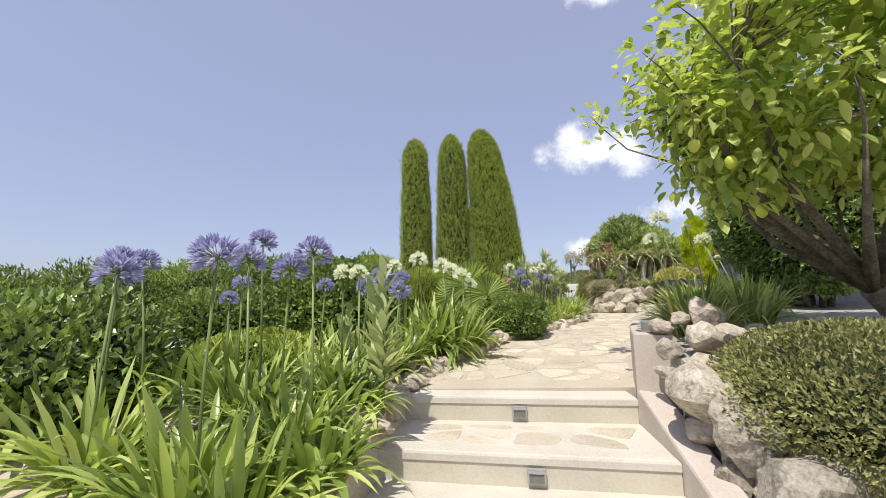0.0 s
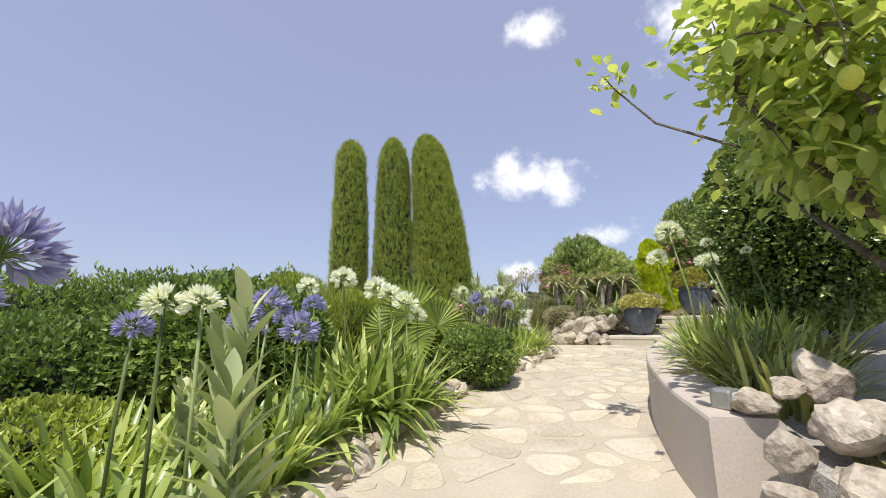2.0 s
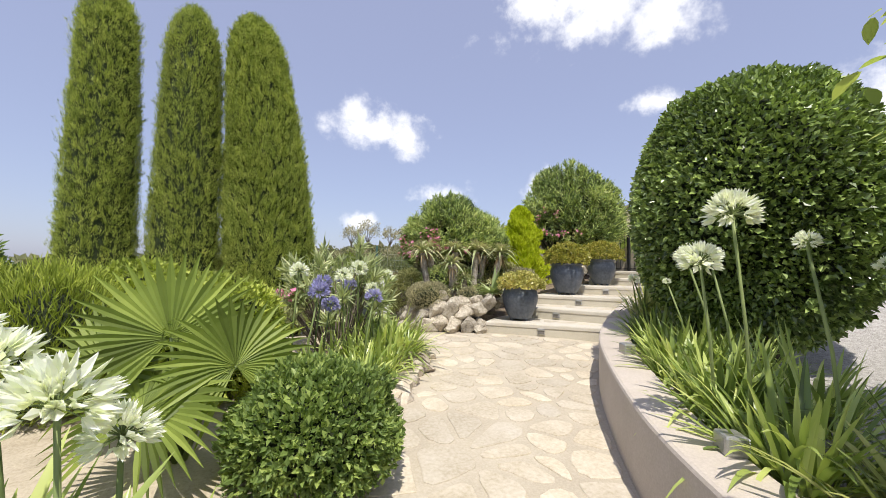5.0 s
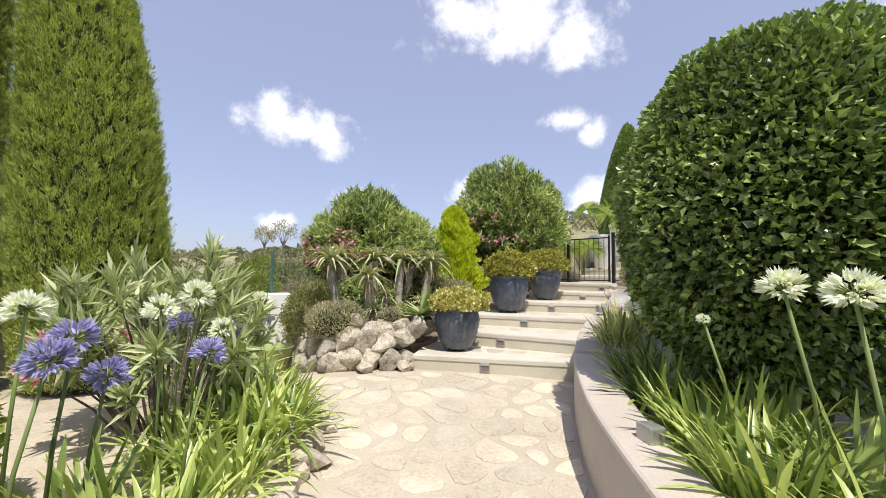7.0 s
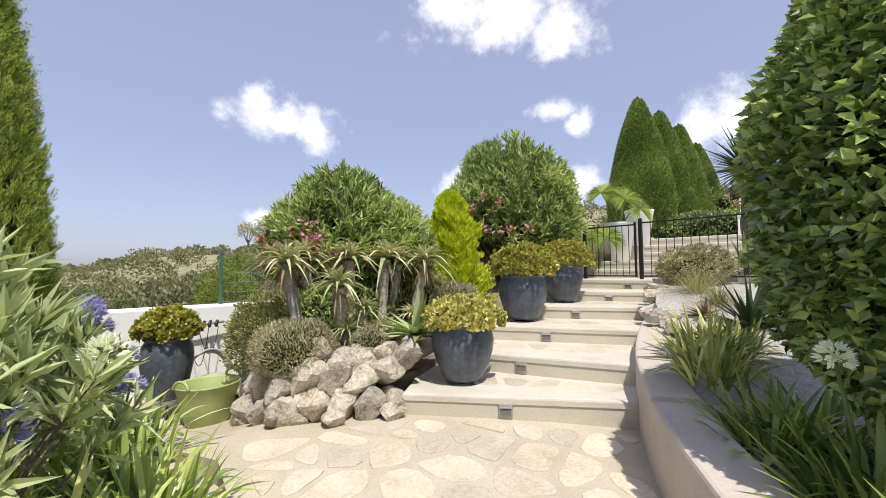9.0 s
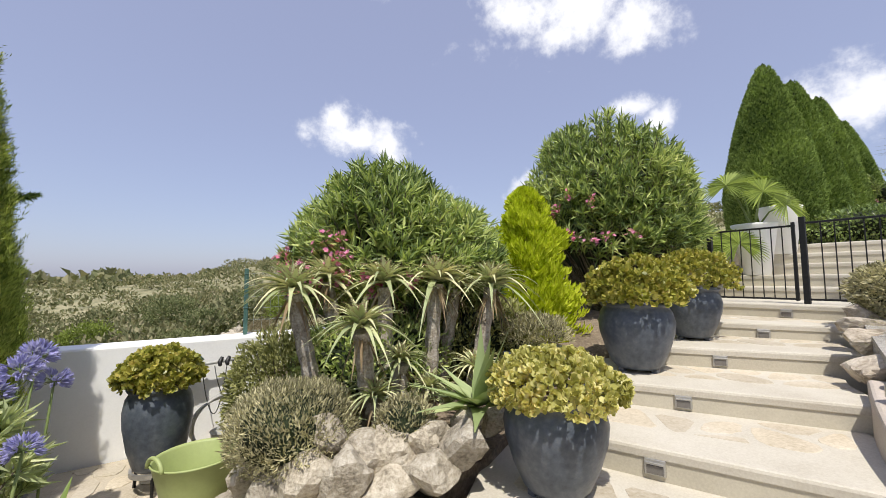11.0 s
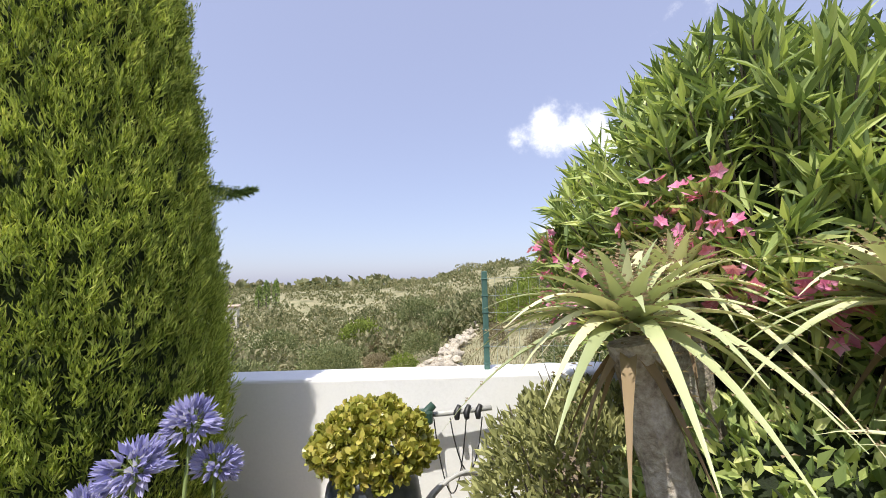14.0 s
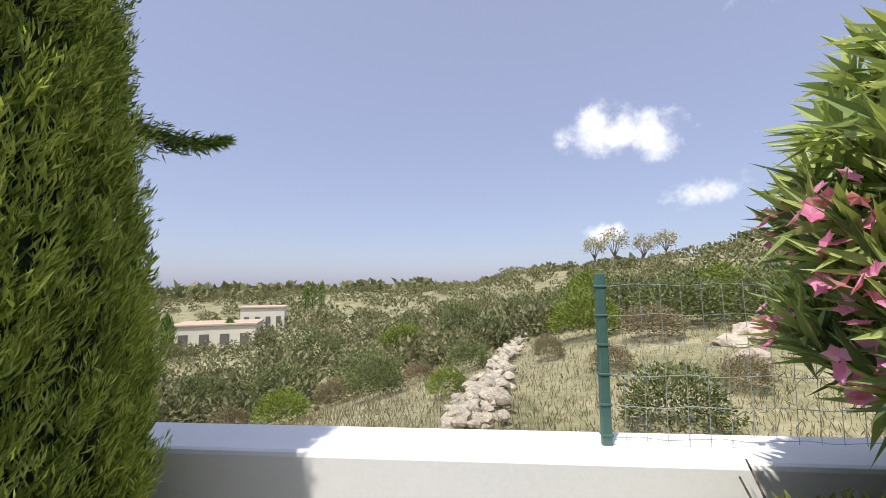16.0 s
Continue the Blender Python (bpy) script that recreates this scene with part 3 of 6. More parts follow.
# white boundary wall
WY = 10.85
white_wall = part("white_wall", box_bm(14.5, 0.30, 1.75, 0.02, (-4.5, 0.15, 1.905 - 0.875)), M_WHITE)
white_wall.matrix_world = pose(3.0, WY, 0, 0, 0, -2.6)
tagged(white_wall, "smooth white painted garden boundary wall", "wall", kind="structure")
white_wall2 = part("white_wall_turn", box_bm(5.2, 0.30, 2.0, 0.02, (0, 0, 1.0)), M_WHITE)
white_wall2.matrix_world = pose(8.2, 10.8, 0.35, 0, 0, 2)
tagged(white_wall2, "white painted boundary wall behind the oleanders", "wall", kind="structure")

# soil beds
left_bed = [(-7, 1.0), (-0.62, 1.0), (-0.5, 1.9), (-0.42, 2.5)] + [(x - 0.05, y) for x, y in LEFT[1:10]] + [(2.62, 8.2), (2.3, 8.9), (2.0, 9.6), (2.0, 10.8), (-7, 10.8)]


def bed_mesh(name, poly, zf, mat, label, step=0.22):
    """Uneven soil over a plan outline."""
    bm = bmesh.new()
    vs = [bm.verts.new((x, y, 0)) for x, y in poly]
    bm.faces.new(vs)
    xs, ys = [p[0] for p in poly], [p[1] for p in poly]
    for axis, lo, hi in ((0, min(xs), max(xs)), (1, min(ys), max(ys))):
        n = int((hi - lo) / step)
        for k in range(1, n):
            co, no = [0, 0, 0], [0, 0, 0]
            co[axis], no[axis] = lo + (hi - lo) * k / n, 1
            bmesh.ops.bisect_plane(bm, geom=bm.verts[:] + bm.edges[:] + bm.faces[:], plane_co=co, plane_no=no)
    for v in bm.verts:
        v.co.z = zf(v.co.x, v.co.y) + (0.0 if name == "path" else 0.03) * noise.noise(Vector((v.co.x * 3, v.co.y * 3, 0)))
    bmesh.ops.recalc_face_normals(bm, faces=bm.faces)
    for f in bm.faces:
        if f.normal.z < 0:
            f.normal_flip()
    rim = [e for e in bm.edges if e.is_boundary]
    low = [v for v in bmesh.ops.extrude_edge_only(bm, edges=rim)["geom"] if isinstance(v, bmesh.types.BMVert)]
    for v in low:
        v.co.z -= 0.6
    ob = part(name, bm, mat)
    return tagged(ob, label, "soil", kind="structure")


def left_z(x, y):
    base = path_z(x, y) - 0.02 if y > 2.9 else max(0.2, 0.78 - 0.25 * (2.9 - y))
    return base + 0.07


def right_z(x, y):
    return path_z(max(x - 0.6, 0), y) + 0.34 if y > 2.7 else path_z(x, 2.9) + 0.34 - 0.55 * (2.7 - y)


bed_mesh("left_bed", left_bed, left_z, M_SAND, "pale sandy soil of the flower bed", 0.35)
right_bed = [(p.x, p.y) for p in offset_line(wall_line, 0.22)] + [(5.35, 6.5), (5.95, 6.7), (6.6, 6.98), (7.2, 7.15), (8.4, 7.4), (9.4, 7.3), (9.4, 6.4), (11, 6.4), (11, 0.4), (1.5, 0.4), (1.45, 1.6), (1.52, 2.5)]
bed_mesh("right_bed", right_bed, lambda x, y: right_z(x, y) + 0.55 * smooth01((x - 4.6) / 3), M_GRAVEL, "pale gravel mulch of the raised planter bed", 0.35)
rock_bed = [(3.46, 9.02), (3.48, 8.78), (3.64, 8.54), (3.92, 8.34), (4.2, 8.24), (4.5, 8.3), (4.9, 8.5), (5.6, 8.65), (7.2, 8.8), (8.3, 8.95), (8.6, 10.8), (3.78, 10.8), (3.72, 10.0), (3.6, 9.5)]


def rock_bed_z(x, y):
    return 1.42 + 0.16 * smooth01((y - 8.3) / 1.2) + 0.45 * smooth01((x - 4.6) / 3.4)


bed_mesh("rock_bed", rock_bed, rock_bed_z, M_SOIL, "stony soil of the raised rockery bed", 0.3)

path = bed_mesh("path", path_base(), lambda x, y: path_z(x, y) - 0.006, M_MORTAR, "garden path of pale flagstones in sandy mortar", 0.3)
tagged(path, category="path")

# ---- plants ----


def crown_dome(n, rx, ry, z0, z1, leaf_l, leaf_w, bumpy=0.12, bump_scale=1.6, inward=0.22, seed=1.0, lower=-0.75, upright=0.35, power=1.0):
    """Leaves spread through the outer shell of a rounded crown between z0 and z1."""
    d = sphere_dirs(n, lower)
    k = lump(d, bumpy, bump_scale, seed) * (1 + bumpy * 0.6 * (lump(d, 1.0, bump_scale * 3.2, seed + 9) - 1)) * (1 - inward * rng.random(n) ** 1.5)
    half = (z1 - z0) / 2
    P = d * k[:, None] * np.array([rx, ry, half]) + np.array([0, 0, z0 + half])
    out = unit(d / np.array([rx, ry, half]))
    D = unit(out + rng.normal(0, 0.55, (n, 3)) + np.array([0, 0, upright]))
    N = unit(out + rng.normal(0, 0.5, (n, 3)) + np.array([0, 0, 0.45]))
    s = rng.uniform(0.65, 1.2, n)
    return diamonds(P, D, N, leaf_l * s, leaf_w * s)


# An added solid behind the leaves, coloured dark to stand for inner shade.
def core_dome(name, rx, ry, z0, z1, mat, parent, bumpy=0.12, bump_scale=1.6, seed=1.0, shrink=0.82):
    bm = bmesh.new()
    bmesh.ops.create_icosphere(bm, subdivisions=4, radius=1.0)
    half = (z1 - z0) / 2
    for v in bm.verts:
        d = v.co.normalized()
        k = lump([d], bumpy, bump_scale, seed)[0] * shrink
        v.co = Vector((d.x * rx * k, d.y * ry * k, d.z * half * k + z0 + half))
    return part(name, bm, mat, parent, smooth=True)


def shrub(name, x, y, z, rx, ry, h, n, leaf_l, leaf_w, mat, label, category="shrub", group="", seed=1.0, bumpy=0.14, core=True, low=0.0, turn=0.0, upright=0.35, inward=0.25, lower=-0.8):
    e = thing(name, x, y, z, label, category, group, turn=turn)
    V, F = crown_dome(n, rx, ry, low, h, leaf_l, leaf_w, bumpy, 1.7, inward, seed, lower, upright)
    mesh_ob("foliage", V, F, mat, e)
    # The dark core paints shade into the gaps of the foliage.
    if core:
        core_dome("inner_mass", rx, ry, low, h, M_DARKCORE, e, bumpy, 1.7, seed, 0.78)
    return e


def cypress(x, y, z, r, h, n, seed, turn=0.0, lean=(0, 0), taper=0.62, per=14):
    """A clipped column cypress: dense upright sprays over an added core with shade in its colour, a trunk, and a round
    top.
    """
    e = thing("cypress_tree", x, y, z, "tall narrow clipped green column cypress tree", "cypress tree", "row of cypresses", turn=turn)

    def rad(s):
        body = 1 - (1 - taper) * s ** 2.2
        cap = math.sqrt(max(0.0, 1 - (max(0.0, s - 0.86) / 0.14) ** 2.2))
        foot = 0.82 + 0.18 * min(1, s * 6)
        return r * body * cap * foot
    # plumes of thin sprays that point up and outwards, a few standing out of the outline
    m = n // per
    s = rng.random(m)
    a = rng.uniform(0, 2 * math.pi, m)
    q = np.stack([np.cos(a), np.sin(a), s * h * 0.9], 1)
    k = lump(q, 0.07, 1.5, seed) + 0.04 * (lump(q * np.array([1, 1, 0.4]), 1.0, 6.0, seed) - 1)
    R = np.array([rad(v) for v in s]) * k - 0.035 - 0.06 * rng.random(m) ** 2 + 0.05 * (rng.random(m) < 0.05)
    C = np.stack([R * np.cos(a) + lean[0] * s ** 1.6, R * np.sin(a) + lean[1] * s, 0.10 + s * h], 1)
    out = np.stack([np.cos(a), np.sin(a), 0 * a], 1)
    axis = unit(out * rng.uniform(0.1, 0.5, (m, 1)) + np.array([0, 0, 1.0]) + rng.normal(0, 0.16, (m, 3)))
    size = rng.uniform(0.07, 0.16, m)
    along = rng.random((m, per))
    P = C[:, None] + axis[:, None] * (along * size[:, None])[..., None] * 0.95 + rng.normal(0, 0.008, (m, per, 3))
    D = unit(axis[:, None] + rng.normal(0, 0.34, (m, per, 3)) + out[:, None] * 0.15)
    N = unit(out[:, None] + rng.normal(0, 0.45, (m, per, 3)))
    ln = (0.042 * (1.15 - 0.5 * along) * rng.uniform(0.7, 1.3, (m, per))).reshape(-1)
    V, F = diamonds(P.reshape(-1, 3), D.reshape(-1, 3), N.reshape(-1, 3), ln, ln * 0.17)
    mesh_ob("foliage", V, F, L_CYPRESS, e)
    # Added core, painted dark as the shade in the gaps between plumes.
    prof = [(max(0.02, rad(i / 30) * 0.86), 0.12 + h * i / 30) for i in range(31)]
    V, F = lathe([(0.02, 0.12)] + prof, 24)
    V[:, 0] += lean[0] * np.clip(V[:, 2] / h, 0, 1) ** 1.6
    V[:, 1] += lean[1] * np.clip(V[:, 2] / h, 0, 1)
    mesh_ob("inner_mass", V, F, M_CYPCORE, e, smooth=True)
    V, F = tube([(0, 0, -0.1), (0, 0, 0.5)], [0.09, 0.07], 10)
    mesh_ob("trunk", V, F, M_BARK, e)
    return e


def strap_clump(x, y, z, n, length, width, mat, label, seed=0, group="agapanthus clumps", spread=0.16, lay=0.75, split=False):
    e = thing("agapanthus_clump", x, y, z, label, "agapanthus", group)
    a = rng.uniform(0, 2 * math.pi, n)
    rr = spread * np.sqrt(rng.random(n))
    P = np.stack([rr * np.cos(a), rr * np.sin(a), np.zeros(n)], 1)
    a2 = a + rng.normal(0, 0.5, n)
    t = rng.uniform(0.15, lay, n)
    D = np.stack([np.cos(a2) * t, np.sin(a2) * t, 1 - 0.35 * t], 1)
    L = length * rng.uniform(0.65, 1.15, n)
    V, F = blades(P, D, L, width * rng.uniform(0.75, 1.2, n), rng.uniform(0.15, 0.75, n) * (0.5 + t), 6, 0.18, "strap")
    if split:
        pieces("leaf", V, F, 21, mat, e)
    else:
        mesh_ob("leaves", V, F, mat, e, smooth=True)
    return e


def flower_head(parent, at, tilt_dir, r, mat, wilt=False):
    """An agapanthus umbel: many small trumpets on thin stalks."""
    n = 46
    d = sphere_dirs(n, -0.55)
    d = unit(d + np.array(tilt_dir) * 0.2)
    st = tubes([([(0, 0, 0), tuple(v * r * 0.55)], 0.0016) for v in d], 3)
    P0 = d * r * 0.5
    allb = []
    for j in range(5):
        side = unit(np.cross(d, rng.normal(0, 1, (n, 3))))
        D = unit(d + side * 0.42)
        allb.append(diamonds(P0, D, unit(side + d * 0.2), r * 0.55 * rng.uniform(0.85, 1.1, n), r * 0.2 * np.ones(n)))
    V, F = joined(allb)
    head = mesh_ob("flower_head", V + np.array(at), F, mat, parent)
    sv, sf = st
    mesh_ob("flower_stalk_spray", sv + np.array(at), sf, L_STEM, head)
    return head


def agapanthus_flower(x, y, z0, z1, r, mat, label, lean=(0.0, 0.0), group="agapanthus flowers"):
    """One flower on its tall bare stem; x, y, z1 is the head."""
    e = thing("agapanthus_flower", x - lean[0], y - lean[1], z0, label, "flower", group)
    top = (lean[0], lean[1], z1 - z0)
    mid = (lean[0] * 0.35, lean[1] * 0.35, (z1 - z0) * 0.55)
    V, F = tube([(0, 0, 0), mid, top], [0.008, 0.007, 0.006], 7)
    mesh_ob("stem", V, F, L_STEM, e, smooth=True)
    flower_head(e, top, (lean[0], lean[1], 0.5), r, mat)
    return e


def aloe_head(parent, at, r, n=26, tilt=(0, 0), mat=None, dry=True):
    """A rosette of arching toothed leaves."""
    k = np.arange(n)
    a = k * 2.39996 + rng.normal(0, 0.1, n)
    t = (k / n)
    el = np.radians(78 - 64 * t + rng.normal(0, 9, n))
    D = np.stack([np.cos(a) * np.cos(el), np.sin(a) * np.cos(el), np.sin(el)], 1) + np.array([tilt[0], tilt[1], 0]) * 0.4
    L = 1.12 * r * rng.uniform(0.8, 1.15, n) * (0.5 + 0.5 * np.minimum(1, t * 1.8))
    P = np.tile(np.array(at), (n, 1)) + D * 0.02
    V, F = blades(P, D, L, r * 0.135, 0.24 + 0.52 * t, 9, 0.25, "sword")
    pieces("leaf", V, F, 30, mat or L_ALOE, parent)
    # marginal teeth
    D = unit(D)
    tp, td, tn = [], [], []
    S = unit(np.cross(D, np.array([0, 0, 1.0])))
    for s in np.linspace(0.15, 0.85, 9):
        c = P + D * (L * s)[:, None] + np.array([0, 0, -1.0]) * ((0.24 + 0.52 * t) * L * s * s)[:, None]
        w = r * 0.13 * (1 - s ** 1.3) * (0.9 + 0.25 * math.sin(math.pi * min(1, s * 2))) / 2
        for sg in (-1, 1):
            tp.append(c + S * w * sg * 0.95 + np.cross(S, D) * w * 0.5)
            td.append(S * sg + D * 0.5)
            tn.append(np.cross(S, D))
    V, F = diamonds(np.concatenate(tp), np.concatenate(td), np.concatenate(tn), r * 0.035, r * 0.02)
    mesh_ob("teeth", V, F, L_ALOEDRY, parent)
    if dry:
        m = 12
        a = rng.uniform(0, 6.28, m)
        D = np.stack([np.cos(a) * 0.6, np.sin(a) * 0.6, -0.2 - 0.6 * rng.random(m)], 1)
        V, F = blades(np.tile(np.array(at) - [0, 0, 0.03], (m, 1)), D, r * rng.uniform(0.45, 0.75, m), r * 0.09, 0.6, 5, 0.3, "sword")
        mesh_ob("dry_leaves", V, F, L_ALOEDRY, parent, "withered brown lower leaves", True)


def aloe(x, y, z, base, r, n=58, label="tree aloe with arching toothed leaves on a bare stem"):
    """A tree aloe with its rosette at x, y, z on a stem from base."""
    e = thing("tree_aloe", *base, label, "aloe", "tree aloes")
    top = (x - base[0], y - base[1], z - base[2])
    pts = [tuple(np.array(top) * s + np.array([0, 0, -0.05 * math.sin(s * 3.14)])) for s in np.linspace(0, 0.98, 12)]
    rad = [0.056 + 0.008 * (i % 2) - 0.001 * i for i in range(12)]
    V, F = tube(pts, rad, 9)
    mesh_ob("stem", V, F, M_ALOESTEM, e)
    aloe_head(e, top, r * 0.84, n, (top[0], top[1]))
    return e


def jade_crown(parent, rx, h, z0, n, mat, size=0.032, seed=1.0):
    """Clusters of fleshy rounded leaves."""
    d = sphere_dirs(n, -0.35)
    k = lump(d, 0.22, 2.6, seed) * (1 - 0.3 * rng.random(n) ** 2)
    C = d * k[:, None] * np.array([rx, rx, h]) + np.array([0, 0, z0])
    out = []
    for j in range(6):
        D = unit(d * 0.8 + rng.normal(0, 0.7, (n, 3)) + np.array([0, 0, 0.5]))
        sz = size * rng.uniform(0.8, 1.3, n)
        P = C
        S = unit(np.cross(D, unit(d + rng.normal(0, 0.4, (n, 3)))))
        U = np.cross(S, D)
        ring = []
        for (a, b, c) in ((0, 0, 0), (0.35, 0.42, 0.05), (0.8, 0.36, 0.1), (1.0, 0, 0.1), (0.8, -0.36, 0.1), (0.35, -0.42, 0.05)):
            ring.append(P + D * (sz * 1.5 * a)[:, None] + S * (sz * 1.3 * b)[:, None] + U * (sz * c)[:, None])
        V = np.stack(ring, 1).reshape(-1, 3)
        F = np.arange(n)[:, None] * 6 + np.arange(6)
        out.append((V, F))
    V, F = joined(out)
    return mesh_ob("succulent_leaves", V, F, mat, parent)


POT_ROUND = [(0.0, 0.02), (0.155, 0.0), (0.185, 0.03), (0.235, 0.14), (0.275, 0.27), (0.285, 0.36), (0.265, 0.44), (0.245, 0.475), (0.262, 0.49), (0.272, 0.505), (0.262, 0.52), (0.235, 0.515), (0.225, 0.47), (0.0, 0.46)]
POT_TALL = [(0.0, 0.01), (0.14, 0.0), (0.16, 0.03), (0.195, 0.15), (0.225, 0.32), (0.23, 0.43), (0.215, 0.52), (0.19, 0.565), (0.205, 0.58), (0.212, 0.595), (0.20, 0.61), (0.18, 0.60), (0.17, 0.56), (0.0, 0.55)]
POT_BOWL = [(0.0, 0.01), (0.16, 0.0), (0.22, 0.06), (0.27, 0.16), (0.285, 0.19), (0.275, 0.205), (0.25, 0.2), (0.0, 0.17)]


def glazed_pot(x, y, z, profile, scale, crown, label, turn=0.0, feet=True):
    e = thing("plant_pot", x, y, z, label, "plant pot", "glazed pots", turn=turn, scale=scale)
    lift = 0.03 if feet else 0.0
    V, F = lathe([(r, h + lift) for r, h in profile], 44)
    mesh_ob("pot", V, F, M_GLAZE, e, smooth=True)
    top = max(h for r, h in profile)
    rin = profile[-2][0]
    V, F = lathe([(0.001, top - 0.03 + lift), (rin, top - 0.035 + lift)], 30)
    mesh_ob("potting_soil", V, F[:-1], M_SOIL, e)
    if feet:
        for k in range(3):
            a = 2.1 * k + 0.6
            part("pot_foot", box_bm(0.05, 0.05, 0.034, 0.008, (0.135 * math.cos(a), 0.135 * math.sin(a), 0.017)), M_GLAZE, e)
    crown(e, top + lift)
    return e

# ---- things: the three cypresses and the left bed ----
cypress(-0.67, 10.35, 0.95, 0.44, 4.74, 130000, 1.0, lean=(-0.02, 0), taper=0.76)
cypress(0.30, 10.35, 0.95, 0.48, 4.86, 130000, 4.0, taper=0.66)
c3 = cypress(1.49, 10.20, 0.95, 0.68, 4.91, 340000, 9.0, lean=(-0.42, 0), taper=0.50, per=24)
V, F = tube([(0.25, 0.5, 2.20), (0.40, 0.66, 2.17), (0.50, 0.74, 2.21)], [0.012, 0.009, 0.003], 6)
twig = mesh_ob("stray_twig", V, F, M_BARK, c3, "dark stray twig standing out of the crown")
n = 900
s = rng.random(n)
P = np.stack([0.25 + 0.26 * s, 0.5 + 0.25 * s, 2.20 - 0.05 * np.sin(s * 3.1) + 0.02 * s], 1) + rng.normal(0, 1, (n, 3)) * (0.034 * (1.05 - s))[:, None]
V, F = diamonds(P, rng.normal(0, 0.5, (n, 3)) + np.array([0.7, 0.7, 0.1]), rng.normal(0, 1, (n, 3)), 0.05, 0.006)
mesh_ob("twig_spray", V, F, L_CONE, twig)

shrub("hedge_bush", -2.75, 2.75, 0.5, 0.85, 0.8, 1.12, 8000, 0.075, 0.045, L_GLOSSY, "dense hedge bush with large glossy dark leaves", "hedge", seed=2, bumpy=0.16)
HEDGE = thing("loose_hedge", 0, 0, 0, "long loose green hedge along the back of the bed", "hedge")
hv = []
for k, (hx, hy, hr, hh) in enumerate(((-6.4, 5.6, 1.1, 2.05), (-5.2, 6.3, 1.1, 2.2), (-4.2, 6.9, 1.0, 2.3), (-3.3, 7.5, 1.0, 2.38), (-2.4, 8.0, 0.95, 2.42), (-1.6, 8.5, 0.75, 2.45))):
    V, F = crown_dome(9000, hr, hr, 0.6, hh, 0.085, 0.03, 0.2, 2.6, 0.3, k + 3.0)
    hv.append((V + np.array([hx, hy, 0]), F))
    # One added dark core per dome, for the shade inside the hedge.
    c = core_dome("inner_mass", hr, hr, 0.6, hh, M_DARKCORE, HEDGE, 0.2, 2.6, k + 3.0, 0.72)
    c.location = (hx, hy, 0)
V, F = joined(hv)
mesh_ob("foliage", V, F, L_HEDGE, HEDGE)

shrub("rounded_bush", -1.35, 5.25, 0.9, 0.95, 0.85, 1.12, 14000, 0.065, 0.042, L_HEDGE, "rounded bush with glossy green leaves", seed=5)
shrub("rounded_bush", -2.5, 4.7, 0.85, 0.8, 0.7, 0.85, 9000, 0.055, 0.034, L_HEDGE, "rounded bush with small bright green leaves", seed=6)
shrub("low_bush", -1.75, 3.75, 0.8, 0.6, 0.5, 0.45, 7000, 0.045, 0.024, L_LIME, "low spreading bush with lime green leaves", seed=16)
shrub("box_ball", 1.02, 5.55, 0.96, 0.42, 0.42, 0.62, 11000, 0.04, 0.024, L_HEDGE, "small dense rounded green shrub beside the path", seed=7, bumpy=0.2)
shrub("feathery_bush", -1.15, 7.3, 1.0, 0.55, 0.5, 1.35, 9000, 0.10, 0.009, L_LIME, "feathery upright bush with fine bright green leaves", seed=17, upright=1.2)
shrub("feathery_bush", -0.35, 7.0, 1.0, 0.45, 0.45, 1.05, 8000, 0.10, 0.009, L_LIME, "feathery upright bush with fine bright green leaves", seed=18, upright=1.2)
shrub("feathery_bush", -0.7, 5.95, 1.0, 0.26, 0.26, 0.62, 4000, 0.08, 0.008, L_LIME, "feathery upright bush with fine bright green leaves", seed=19, upright=1.2, core=False)
shrub("yellow_green_bush", 0.55, 6.9, 1.05, 0.55, 0.55, 0.95, 9000, 0.05, 0.032, L_LIME, "rounded bush with yellow-green leaves", seed=20)
shrub("yellow_green_bush", 0.1, 7.6, 1.05, 0.5, 0.5, 1.05, 7000, 0.05, 0.032, L_LIME, "rounded bush with yellow-green leaves", seed=21)


